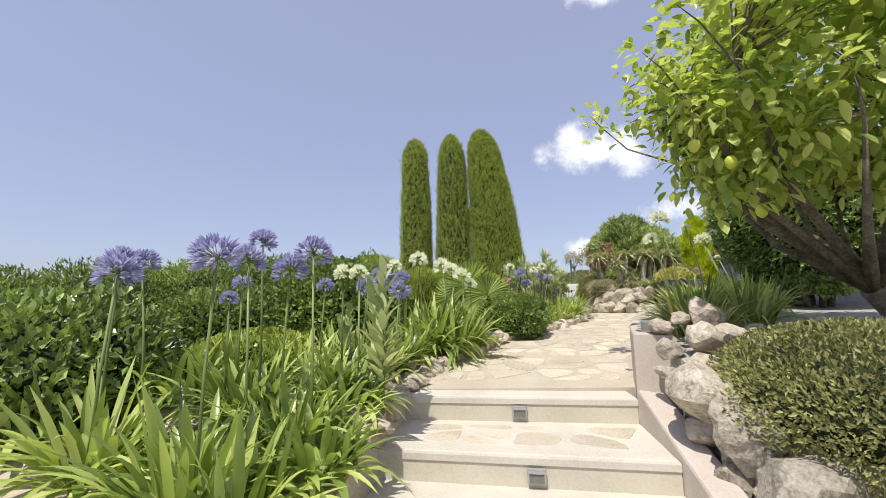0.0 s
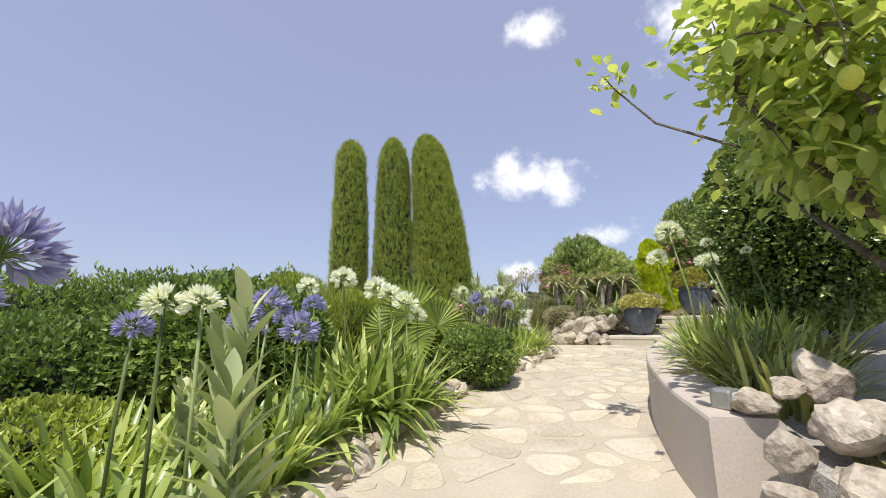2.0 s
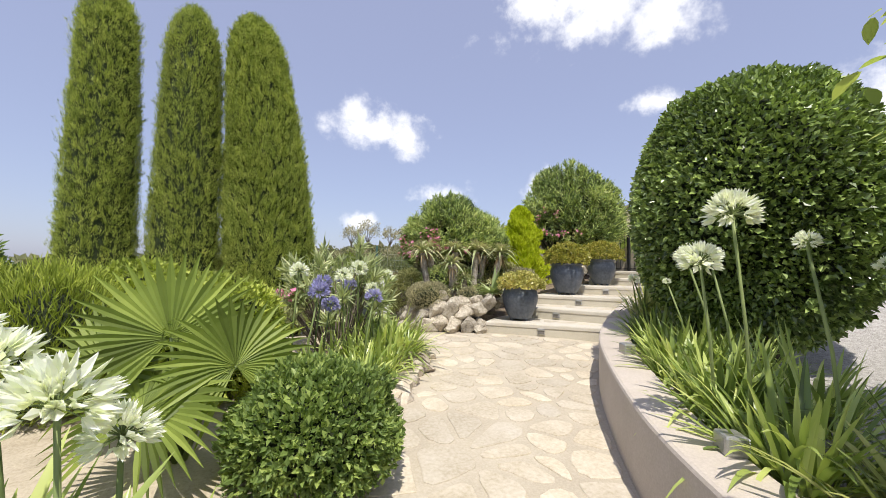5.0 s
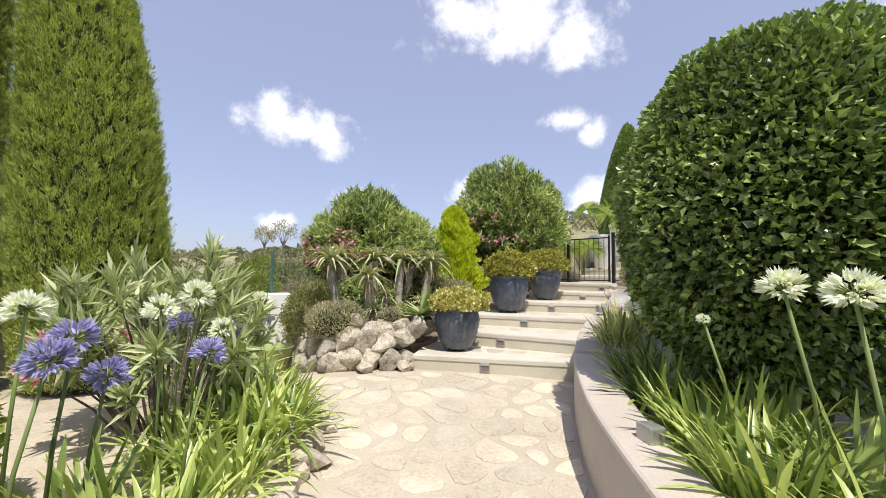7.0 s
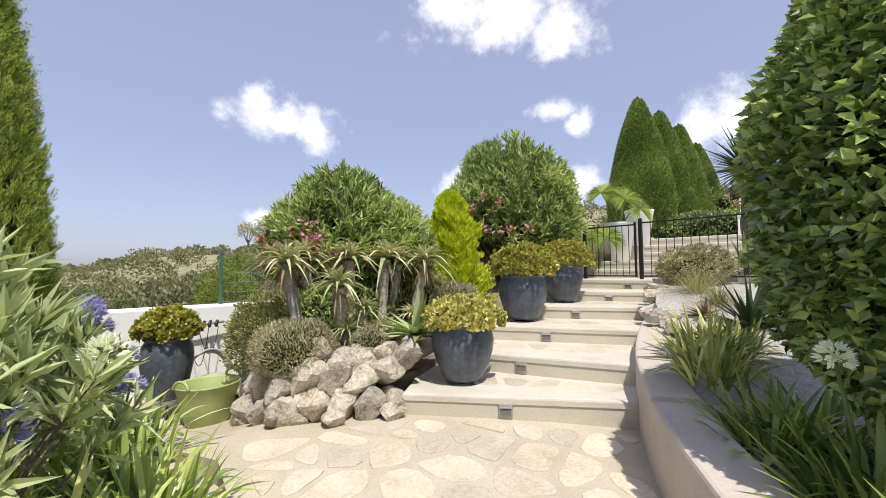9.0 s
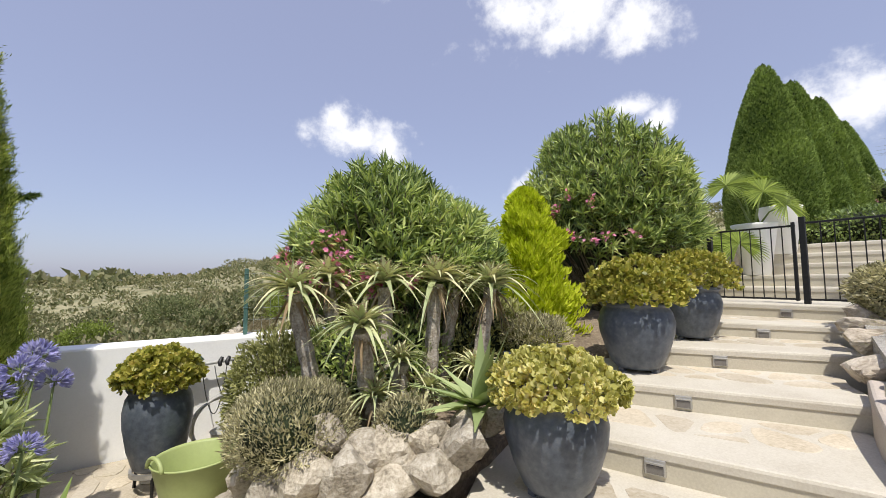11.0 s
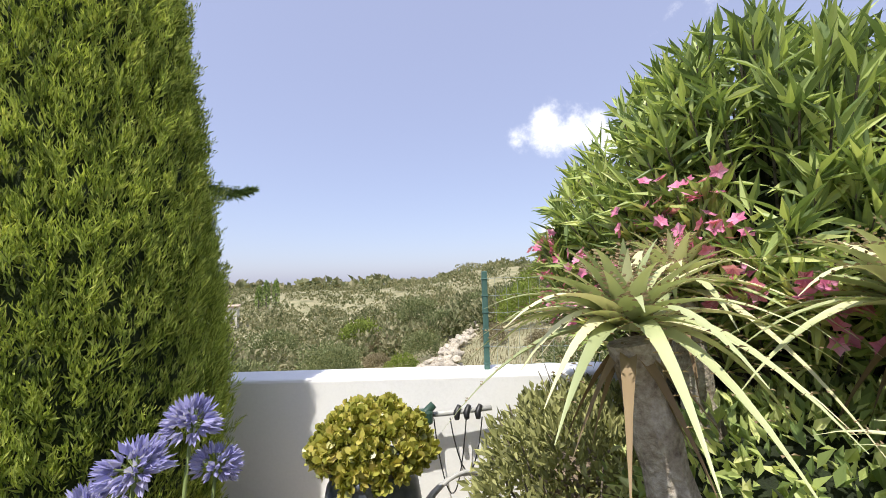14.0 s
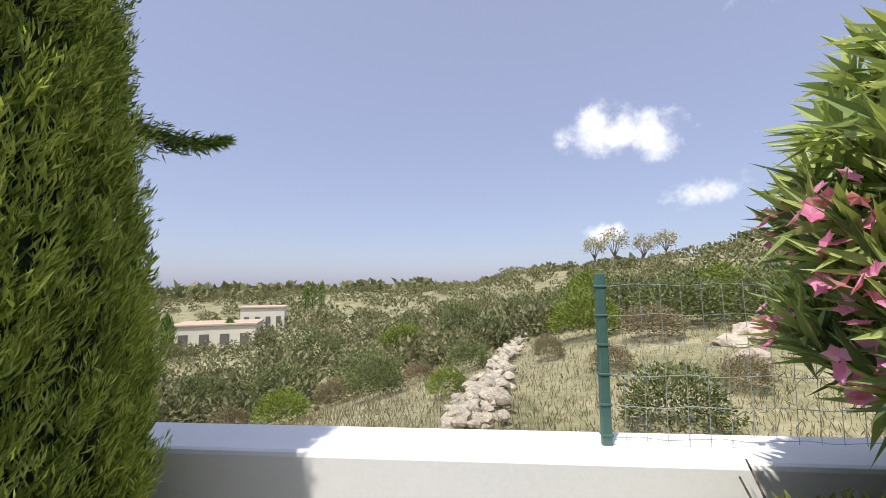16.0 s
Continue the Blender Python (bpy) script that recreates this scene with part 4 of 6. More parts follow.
def oleander_bush(x, y, z, r, h, stems, leaf, blooms, label, seed, leaf_w=0.02, low=0.1, leafmat=None):
    """Upright stems with whorls of long narrow leaves and small pink blooms at the tips."""
    e = thing("oleander", x, y, z, label, "oleander")
    sp, lv = [], []
    tips = []
    for k in range(stems):
        d = sphere_dirs(1, 0.0)[0]
        kk = lump([d], 0.12, 2.0, seed)[0]
        d[:2] *= math.sqrt((1 - d[2] ** 3.2) / max(1e-3, 1 - d[2] ** 2))
        tip = np.array([d[0] * r * kk, d[1] * r * kk, low + (h - low) * (0.32 + 0.62 * d[2]) * kk])
        foot = np.array([d[0] * r * 0.18, d[1] * r * 0.18, 0.0])
        mid = foot * 0.4 + tip * 0.6 + np.array([-d[0], -d[1], 0]) * 0.08 * r
        sp.append(([tuple(foot), tuple(mid), tuple(tip)], [0.010, 0.007, 0.003]))
        tips.append((tip, unit(tip - mid)))
        m = 34
        s = rng.uniform(0.25, 1.0, m) ** 0.6
        P = mid + (tip - mid) * s[:, None]
        ax = unit(tip - mid)
        D = unit(rng.normal(0, 0.6, (m, 3)) + ax * 0.9)
        lv.append(diamonds(P, D, ax + rng.normal(0, 0.4, (m, 3)), leaf * rng.uniform(0.7, 1.15, m), leaf_w, 0.15))
    if stems > 60:
        V, F = tubes(sp, 5)
        mesh_ob("stem_cluster", V, F, M_BARK, e)
    else:
        for pts, rad in sp:
            V, F = tube(pts, rad, 5)
            mesh_ob("stem", V, F, M_BARK, e)
    V, F = joined(lv)
    mesh_ob("foliage", V, F, leafmat or L_OLEANDER, e)
    # Large bushes get an added dark core: inner shade given as colour.
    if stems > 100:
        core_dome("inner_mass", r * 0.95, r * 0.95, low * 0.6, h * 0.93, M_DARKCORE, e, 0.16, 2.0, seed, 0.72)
    # blooms sit on the lower, outer shoots first
    order = np.argsort([t[2] / h + 0.25 * t[0] / r + 0.55 * rng.random() for t, _ in tips])[:blooms]
    for i in order:
        t, ax = tips[i]
        m = 9
        fl = []
        for q in range(m):
            c = t + rng.normal(0, 0.034, 3) + ax * 0.03
            f = unit(ax + rng.normal(0, 0.6, 3))
            u = unit(np.cross(f, rng.normal(0, 1, 3)))
            w = np.cross(f, u)
            an = np.arange(5) * 1.2566
            D = u * np.cos(an)[:, None] + w * np.sin(an)[:, None] + f * 0.35
            fl.append(diamonds(np.tile(c, (5, 1)), D, np.tile(f, (5, 1)), 0.028, 0.024, 0.1))
        V, F = joined(fl)
        mesh_ob("bloom", V, F, P_PINK, e, "cluster of small pink flowers")
    return e


oleander_bush(1.75, 7.6, 1.1, 0.6, 1.25, 60, 0.17, 7, "young oleander with long narrow leaves and pink blooms", 31, 0.028, 0.1, L_YOUNG)
oleander_bush(2.0, 9.15, 1.0, 0.42, 0.98, 40, 0.15, 3, "young oleander with narrow leaves beside the cypress", 32, 0.03, 0.1, L_YOUNG)


def whorl_plant(x, y, z, h, stems, leaf, label):
    """Young upright stems ringed with broad lance-shaped leaves."""
    e = thing("young_oleander", x, y, z, label, "shrub")
    for k in range(stems):
        a = k * 2.4
        tip = np.array([0.13 * math.cos(a) * (k > 0), 0.13 * math.sin(a) * (k > 0), h * (1 - 0.13 * k)])
        V, F = tube([(0, 0, 0), tuple(tip * 0.6), tuple(tip)], [0.008, 0.007, 0.004], 6)
        st = mesh_ob("stem", V, F, L_STEM, e)
        m = 24
        s = np.linspace(0.3, 1.0, m)
        an = np.arange(m) * 2.1 + rng.normal(0, 0.3, m)
        P = tip * s[:, None]
        D = np.stack([np.cos(an), np.sin(an), 0.85 + 1.5 * s ** 3], 1)
        V, F = blades(P, D, leaf * (1.1 - 0.45 * s) * rng.uniform(0.8, 1.15, m), 0.056, rng.uniform(0.05, 0.25, m), 5, 0.12, "oval")
        mesh_ob("leaves", V, F, L_YOUNG, st, smooth=True)
    return e


whorl_plant(-0.40, 2.72, 0.74, 0.95, 3, 0.26, "young upright oleander shoots with grey-green leaves")
whorl_plant(-0.78, 3.35, 0.8, 0.62, 3, 0.15, "young upright oleander shoots with grey-green leaves")


def fan_palm(x, y, z, hubs, label, r=0.5):
    """Pleated fan leaves on bare stalks."""
    e = thing("fan_palm", x, y, z, label, "palm")
    for hx, hy, hz, face, droop in hubs:
        hub = np.array([hx, hy, hz])
        V, F = tube([(0, 0, 0), tuple(hub * 0.5 + np.array([0, 0, 0.1])), tuple(hub)], [0.016, 0.011, 0.008], 7)
        st = mesh_ob("leaf_stalk", V, F, L_STEM, e, smooth=True)
        f = unit(np.array(face, float))
        up = unit(np.array([0, 0, 1.0]) - f * f[2])
        sd = np.cross(up, f)
        m = 36
        an = np.linspace(-2.5, 2.5, m)
        D = sd * np.sin(an)[:, None] + up * np.cos(an)[:, None]
        side = -sd * np.cos(an)[:, None] + up * np.sin(an)[:, None]
        L = r * (0.82 + 0.18 * np.cos(an * 0.8)) * rng.uniform(0.94, 1.05, m)
        rows = []
        half = (an[1] - an[0]) / 2
        for s in (0.0, 0.3, 0.62, 0.85, 1.0):
            w = s * L * math.tan(half) if s <= 0.62 else L * 0.62 * math.tan(half) * (1 - (s - 0.62) / 0.38) + 0.001
            c = hub + D * (L * s)[:, None] + f * (0.05 * s) + np.array([0, 0, -1.0]) * (droop * L * s * s)[:, None]
            lift = f * (np.maximum(w, 0.002) * 0.7)[:, None]
            rows.append(np.stack([c - side * np.reshape(w, (-1, 1)), c - lift, c + side * np.reshape(w, (-1, 1))], 1))
        V = np.stack(rows, 1).reshape(-1, 3)
        q = []
        for k in range(4):
            a = k * 3
            q += [[a, a + 1, a + 4, a + 3], [a + 1, a + 2, a + 5, a + 4]]
        F = (np.arange(m)[:, None, None] * 15 + np.array(q)[None]).reshape(-1, 4)
        mesh_ob("fan_leaf", V, F, L_PALM, st)
    return e


fan_palm(0.42, 5.95, 1.0, ((-0.06, -0.15, 0.72, (-0.1, -1, 0.35), 0.05), (0.22, -0.28, 0.58, (0.25, -1, 0.2), 0.25), (-0.32, 0.05, 0.55, (-0.7, -0.7, 0.3), 0.15), (0.1, 0.2, 0.7, (0.2, 0.3, 1), 0.3), (-0.15, -0.3, 0.42, (-0.4, -0.5, 0.6), 0.35)), "small fan palm with pleated green fan leaves", 0.46)

for k, (x, y, n, ln) in enumerate(((-0.88, 1.75, 70, 0.6), (-0.86, 2.35, 80, 0.62), (-1.15, 1.85, 80, 0.70), (-1.25, 2.6, 80, 0.66), (-1.75, 2.1, 80, 0.70), (-0.8, 2.95, 70, 0.56), (-0.64, 2.1, 60, 0.48), (-0.62, 2.72, 60, 0.45), (-1.85, 2.85, 60, 0.66), (-2.4, 2.4, 60, 0.7),
                                   (-0.58, 3.45, 70, 0.55), (-0.42, 3.95, 80, 0.55), (-0.15, 4.4, 90, 0.78), (0.14, 4.4, 90, 0.7), (-0.7, 4.1, 60, 0.52), (-0.4, 4.75, 90, 0.76), (0.25, 4.68, 70, 0.58), (-0.05, 4.7, 90, 0.76), (-1.2, 3.4, 80, 0.6), (-1.65, 3.25, 80, 0.6), (-1.05, 3.9, 70, 0.55), (-2.2, 3.3, 70, 0.6))):
    strap_clump(x, y, left_z(x, y), int(n * 1.35), ln, 0.043, L_STRAP, "clump of long arching bright green agapanthus leaves", k, lay=0.9, split=True)
for k, (x, y, n, ln) in enumerate(((1.55, 6.4, 90, 0.5), (1.9, 6.75, 90, 0.5), (2.25, 7.15, 110, 0.55), (2.4, 7.6, 110, 0.55), (2.1, 7.3, 80, 0.6), (1.75, 7.1, 80, 0.5))):
    strap_clump(x, y, left_z(x, y), n, ln, 0.026, L_STRAP, "clump of narrow arching green agapanthus leaves beside the path", k, lay=0.9, split=True)

BLUE = "blue violet agapanthus flower head on a tall green stem"
for x, y, z, r in ((-1.01, 1.77, 1.71, 0.12), (-1.09, 2.22, 1.74, 0.10), (-1.11, 2.43, 1.88, 0.09), (-0.90, 2.34, 1.69, 0.11), (-0.75, 2.29, 1.78, 0.115), (-1.31, 2.45, 1.53, 0.06), (-1.43, 2.84, 1.65, 0.07), (-1.75, 2.15, 1.72, 0.11), (-1.9, 2.5, 1.76, 0.11), (-1.6, 1.95, 1.66, 0.11), (-0.54, 3.54, 1.72, 0.11), (-0.38, 3.5, 1.60, 0.105), (-0.44, 4.29, 1.76, 0.085), (-0.9, 3.05, 1.63, 0.07), (-0.66, 4.4, 1.68, 0.08), (-0.72, 3.75, 1.65, 0.1), (-0.85, 4.5, 1.59, 0.07), (-0.45, 4.2, 1.56, 0.065)):
    agapanthus_flower(x, y, left_z(x, y), z, r, P_BLUE, BLUE, (rng.uniform(-0.06, 0.06), rng.uniform(-0.05, 0.05)))
WHITE = "white agapanthus flower head on a tall green stem"
for x, y, z, r in ((-0.29, 4.84, 2.0, 0.12), (0.0, 4.7, 1.9, 0.12), (0.22, 4.54, 1.78, 0.11), (-0.6, 4.96, 1.94, 0.10), (0.1, 4.62, 1.85, 0.10), (-0.72, 2.88, 1.71, 0.075), (-0.61, 2.91, 1.71, 0.075), (0.32, 4.6, 1.68, 0.08)):
    agapanthus_flower(x, y, left_z(x, y), z, r, P_WHITE, WHITE, (rng.uniform(-0.06, 0.1), rng.uniform(-0.08, 0.02)))

# ---- right bed ----
ball = thing("clipped_ball_shrub", 4.58, 4.94, 1.3, "large clipped domed shrub with dense glossy dark leaves", "shrub")
V, F = crown_dome(40000, 0.95, 0.95, 0.16, 2.53, 0.056, 0.036, 0.07, 2.4, 0.16, 3.3, -0.96, 0.1)
mesh_ob("foliage", V, F, L_GLOSSY, ball)
# Added dark core: shade behind the ball's leaves, as colour.
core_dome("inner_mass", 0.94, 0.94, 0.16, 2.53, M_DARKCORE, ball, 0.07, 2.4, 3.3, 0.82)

lemon = thing("lemon_tree", 2.75, 2.3, 0.95, "lemon tree with bright green leaves and hanging lemons", "tree")
fork = (-0.05, 0.2, 0.58)
specs = [([(0.42, 0.24, -0.15), (0.22, 0.22, 0.3), fork], [0.095, 0.08, 0.065])]
ends = []
for k in range(14):
    a = k * 2.4
    end = Vector((-0.1 + 1.0 * math.cos(a), 0.3 + 0.75 * math.sin(a), 1.65 + 0.3 * math.sin(k * 1.7)))
    m = Vector(fork).lerp(end, 0.5) + Vector((0.03 * math.sin(k), 0.04, -0.1))
    specs.append(([fork, tuple(m), tuple(end)], [0.042, 0.024, 0.008]))
    ends += [end, m]
V, F = tubes(specs, 8)
mesh_ob("trunk", V, F, M_BARK, lemon, smooth=True)
lv, tw = [], []


def lemon_cluster(c, d, leaves, spread, size=0.105):
    """A leafy twig end at c, its leaves turned outwards along d."""
    root = min(ends, key=lambda q: (q - Vector(c)).length)
    tw.append(([tuple(root), tuple(Vector(c).lerp(root, 0.4) + Vector((0, 0, 0.04))), tuple(c)], [0.008, 0.005, 0.002]))
    P = c + rng.normal(0, spread, (leaves, 3)) - d * rng.uniform(0, 0.2, (leaves, 1))
    D = unit(rng.normal(0, 0.8, (leaves, 3)) + d * 0.6 + np.array([0, 0, -0.25]))
    s = rng.uniform(0.55, 1.15, leaves)
    lv.append(blades(P, D, size * s, size * 0.56 * s, 0.2, 4, 0.12, "oval"))


made = 0
while made < 300:
    d = sphere_dirs(1, -0.8)[0]
    rr = rng.uniform(0.45, 1.0) ** 0.6 * lump([d], 0.3, 2.3, 4.0)[0]
    c = np.array([0.1, 0.4, 1.98]) + d * np.array([1.6, 1.2, 0.95]) * rr
    x, y, z = c + np.array([2.75, 2.3, 0.95])
    if z < 1.98 + 0.85 * max(0.0, 2.0 - x) + 0.35 * max(0.0, y - 2.5) or y > 3.05 + 0.64 * (x - 1.7):
        continue
    made += 1
    lemon_cluster(c, d, 40, 0.105)
# a long bare shoot with a leafy end, over the path
shoot = [(-0.75, 0.85, 1.62), (-1.1, 1.05, 1.85), (-1.30, 1.12, 2.10), (-1.36, 1.14, 2.2)]
tw.append((shoot, [0.009, 0.007, 0.005, 0.003]))
for q in shoot[2:]:
    P = np.array(q) + rng.normal(0, 0.05, (16, 3))
    s = rng.uniform(0.55, 1.1, 16)
    lv.append(blades(P, unit(rng.normal(0, 0.8, (16, 3)) + np.array([-0.3, 0, 0.2])), 0.1 * s, 0.055 * s, 0.2, 4, 0.12, "oval"))
LEMONS = ((1.56, 2.33, 2.42), (1.75, 2.3, 2.3), (2.0, 2.6, 2.2), (1.9, 2.3, 2.0))
for x, y, z in LEMONS:
    tw.append(([(x - 2.7, y - 2.25, z - 0.95 + 0.4), (x - 2.74, y - 2.3, z - 0.95 + 0.2), (x - 2.75, y - 2.3, z - 0.91)], [0.004, 0.003, 0.002]))
    m = 12
    P = np.array([x - 2.74, y - 2.29, z - 0.95]) + np.stack([rng.normal(0, 0.05, m), rng.normal(0, 0.05, m), rng.uniform(0.04, 0.42, m)], 1)
    s = rng.uniform(0.6, 1.1, m)
    lv.append(blades(P, unit(rng.normal(0, 0.8, (m, 3)) + np.array([0, 0, -0.5])), 0.1 * s, 0.055 * s, 0.2, 4, 0.14, "oval"))
V, F = tubes(tw, 4)
mesh_ob("twigs", V, F, M_BARK, lemon)
V, F = joined(lv)
mesh_ob("crown", V, F, L_LEMON, lemon, smooth=True)
for x, y, z in LEMONS:
    V, F = lathe([(0.002, -0.046), (0.012, -0.040), (0.026, -0.026), (0.034, 0.0), (0.03, 0.02), (0.018, 0.036), (0.004, 0.042)], 14)
    lm = mesh_ob("lemon", V + np.array([x - 2.75, y - 2.3, z - 0.95]), F, M_LEMON, lemon, "hanging yellow-green lemon", True)

shrub("low_cushion_shrub", 2.2, 1.98, 0.55, 0.80, 0.92, 0.82, 34000, 0.028, 0.014, L_OLIVE, "low rounded cushion shrub with fine olive green leaves", seed=8, bumpy=0.07)

for k, (x, y, n, ln) in enumerate(((2.2, 3.55, 110, 0.62), (2.5, 4.05, 110, 0.6), (2.85, 4.45, 110, 0.55), (3.25, 4.85, 110, 0.55), (3.65, 5.15, 100, 0.5), (4.05, 5.5, 100, 0.5), (2.75, 3.6, 80, 0.6), (3.2, 4.2, 80, 0.6), (4.5, 5.85, 90, 0.45), (1.95, 3.1, 80, 0.5), (3.55, 4.6, 90, 0.55), (3.95, 4.95, 90, 0.55), (4.3, 5.35, 90, 0.5), (4.75, 5.7, 90, 0.5))):
    strap_clump(x, y, right_z(x, y), int(n * 1.3), ln, 0.026, L_STRAP if y > 3.7 else L_STRAPD, "clump of narrow green agapanthus leaves behind the planter wall", k, lay=0.85, split=True)
for x, y, z, r in ((2.34, 4.19, 2.32, 0.11), (2.64, 3.81, 2.11, 0.04), (2.5, 4.0, 2.2, 0.05), (2.3, 4.3, 2.12, 0.09), (3.17, 4.79, 2.18, 0.085), (3.08, 4.61, 2.17, 0.085), (3.87, 5.6, 2.02, 0.055), (3.6, 5.15, 2.01, 0.035)):
    agapanthus_flower(x, y, right_z(x, y), z, r, P_WHITE, WHITE, (rng.uniform(-0.25, -0.1), rng.uniform(-0.05, 0.1)))

# ---- rockery, pots and shrubs by the stairs ----
oleander_bush(4.77, 9.95, 1.5, 0.98, 2.05, 680, 0.14, 34, "rounded oleander bush with narrow dark leaves and pink blooms", 11, 0.024, 0.25)
oleander_bush(7.86, 9.62, 1.9, 1.1, 2.8, 720, 0.15, 22, "large rounded oleander bush with narrow leaves and pink blooms", 12, 0.026, 0.1)
golden = thing("golden_conifer", 6.22, 9.62, 1.75, "bright yellow golden conifer with a pointed crown", "conifer")
n = 14000
s = rng.random(n) ** 1.2
a = rng.uniform(0, 6.28, n)
R = 0.52 * np.clip(1 - s, 0, 1) ** 0.55 * (0.8 + 0.2 * np.minimum(1, s * 4)) * (1 - 0.3 * rng.random(n) ** 2)
P = np.stack([R * np.cos(a), R * np.sin(a), 0.05 + 1.62 * s], 1)
P[:, :2] *= (lump(P, 0.7, 4.0, 2.0) * lump(P, 0.6, 10.0, 5.0))[:, None]
D = unit(np.stack([np.cos(a) * 0.7, np.sin(a) * 0.7, np.ones(n)], 1) + rng.normal(0, 0.3, (n, 3)))
V, F = diamonds(P, D, unit(np.stack([np.cos(a), np.sin(a), 0 * a], 1) + rng.normal(0, 0.5, (n, 3))), 0.09, 0.035)
mesh_ob("foliage", V, F, L_YELLOW, golden)
V, F = tube([(0, 0, -0.15), (0, 0, 0.7), (0.01, 0, 1.3)], [0.05, 0.035, 0.012], 8)
mesh_ob("trunk", V, F, M_BARK, golden)

for x, y, z, b, r in ((3.58, 9.1, 2.38, (3.8, 9.1, 1.5), 0.45), (3.9, 9.4, 2.46, (4.05, 9.4, 1.5), 0.42), (4.17, 9.0, 2.42, (4.2, 9.0, 1.5), 0.45), (4.54, 8.9, 2.44, (4.48, 8.95, 1.5), 0.45), (4.95, 8.76, 2.40, (4.78, 8.85, 1.5), 0.45), (3.83, 8.6, 2.18, (4.0, 8.75, 1.45), 0.38), (4.75, 8.95, 2.4, (4.65, 9.1, 1.5), 0.36), (3.92, 8.6, 1.78, (3.95, 8.7, 1.5), 0.27), (4.3, 8.62, 1.76, (4.28, 8.7, 1.5), 0.25), (4.62, 8.55, 1.85, (4.6, 8.62, 1.5), 0.3), (4.12, 8.66, 1.95, (4.12, 8.75, 1.5), 0.26)):
    aloe(x, y, z, b, r)

glazed_pot(4.60, 7.88, 1.36, POT_ROUND, 0.93, lambda e, t: jade_crown(e, 0.35, 0.19, t + 0.03, 1050, L_JADEP, 0.023, 1.0), "blue-grey glazed round pot with pale yellow jade plant on the stair")
glazed_pot(6.12, 8.3, 1.69, POT_ROUND, 1.02, lambda e, t: jade_crown(e, 0.37, 0.26, t + 0.08, 1000, L_JADE, 0.024, 2.0), "blue-grey glazed pot with yellow-green jade plant on the stair")
glazed_pot(7.1, 8.3, 1.85, POT_ROUND, 0.9, lambda e, t: jade_crown(e, 0.42, 0.28, t + 0.1, 1000, L_JADE, 0.024, 3.0), "blue-grey glazed pot with rounded jade plant on the stair")
glazed_pot(2.89, 10.11, 1.12, POT_TALL, 0.95, lambda e, t: jade_crown(e, 0.27, 0.2, t + 0.06, 800, L_JADE, 0.024, 4.0), "tall blue-grey urn with yellow-green jade plant on a metal stand", feet=False)

# ---- rocks ----
ROCKS = [rock_mesh("boulder", k + 1.0, M_ROCK, 3, 0.8) for k in range(6)]
PALE = [rock_mesh("rock", k + 11.0, M_ROCKW, 3, 0.72, 0.45) for k in range(6)]
SMALL = [rock_mesh("edging_stone", k + 21.0, M_ROCKW, 2, 0.6) for k in range(5)]


GREYS = [rock_mesh("stone", k + 31.0, M_ROCK, 2, 0.6) for k in range(5)]


def lay(name, me, parent, x, y, z, s, squash=1.0, turn=None):
    ob = new(name, me)
    ob.parent = parent
    t = rng.uniform(0, 360) if turn is None else turn
    ob.matrix_local = pose(x, y, z, rng.uniform(-22, 22), rng.uniform(-22, 22), t) @ Matrix.Diagonal((s * rng.uniform(0.9, 1.2), s * rng.uniform(0.75, 1.05), s * squash, 1))
    return ob


rock_wall = thing("rockery_wall", 0, 0, 0, "dry-laid wall of rough limestone boulders round the rockery", "stone wall", kind="structure")
ROCK_LINE = smooth_line([(4.06, 8.00), (3.72, 8.12), (3.40, 8.34), (3.2, 8.66), (3.2, 9.05), (3.36, 9.5), (3.48, 9.95)], 10)
course = 0
for hgt, inset, size, lim in ((0.09, 0.10, 0.36, 1.0), (0.28, 0.16, 0.31, 1.0), (0.44, 0.25, 0.25, 0.9)):
    run, k = 0.0, 0
    last = ROCK_LINE[0]
    off_line = offset_line(ROCK_LINE, inset)
    total = len(off_line)
    next_at = 0.12 + 0.1 * course
    for i, p in enumerate(off_line):
        run += (p - last).length
        last = p
        if i > total * lim:
            break
        if run >= next_at:
            s = size * rng.uniform(0.75, 1.2)
            lay("boulder", ROCKS[int(rng.integers(6))], rock_wall, p.x, p.y, path_z(p.x, p.y) + hgt + rng.uniform(-0.03, 0.03), s, rng.uniform(0.95, 1.3))
            next_at = run + s * 0.6
    course += 1
for x, y, z, s in ((3.95, 8.02, 1.24, 0.2), (3.55, 8.2, 1.25, 0.18), (3.25, 8.5, 1.26, 0.17), (4.2, 8.14, 1.6, 0.3), (4.32, 8.25, 1.66, 0.2), (4.02, 8.25, 1.64, 0.22), (4.6, 8.35, 1.6, 0.24), (5.0, 8.6, 1.72, 0.3), (5.3, 8.65, 1.85, 0.22), (7.3, 8.95, 2.15, 0.3), (7.7, 9.0, 2.2, 0.34), (8.1, 9.05, 2.25, 0.3), (8.35, 9.1, 2.35, 0.26)):
    lay("boulder", ROCKS[int(rng.integers(6))], rock_wall, x, y, z, s)

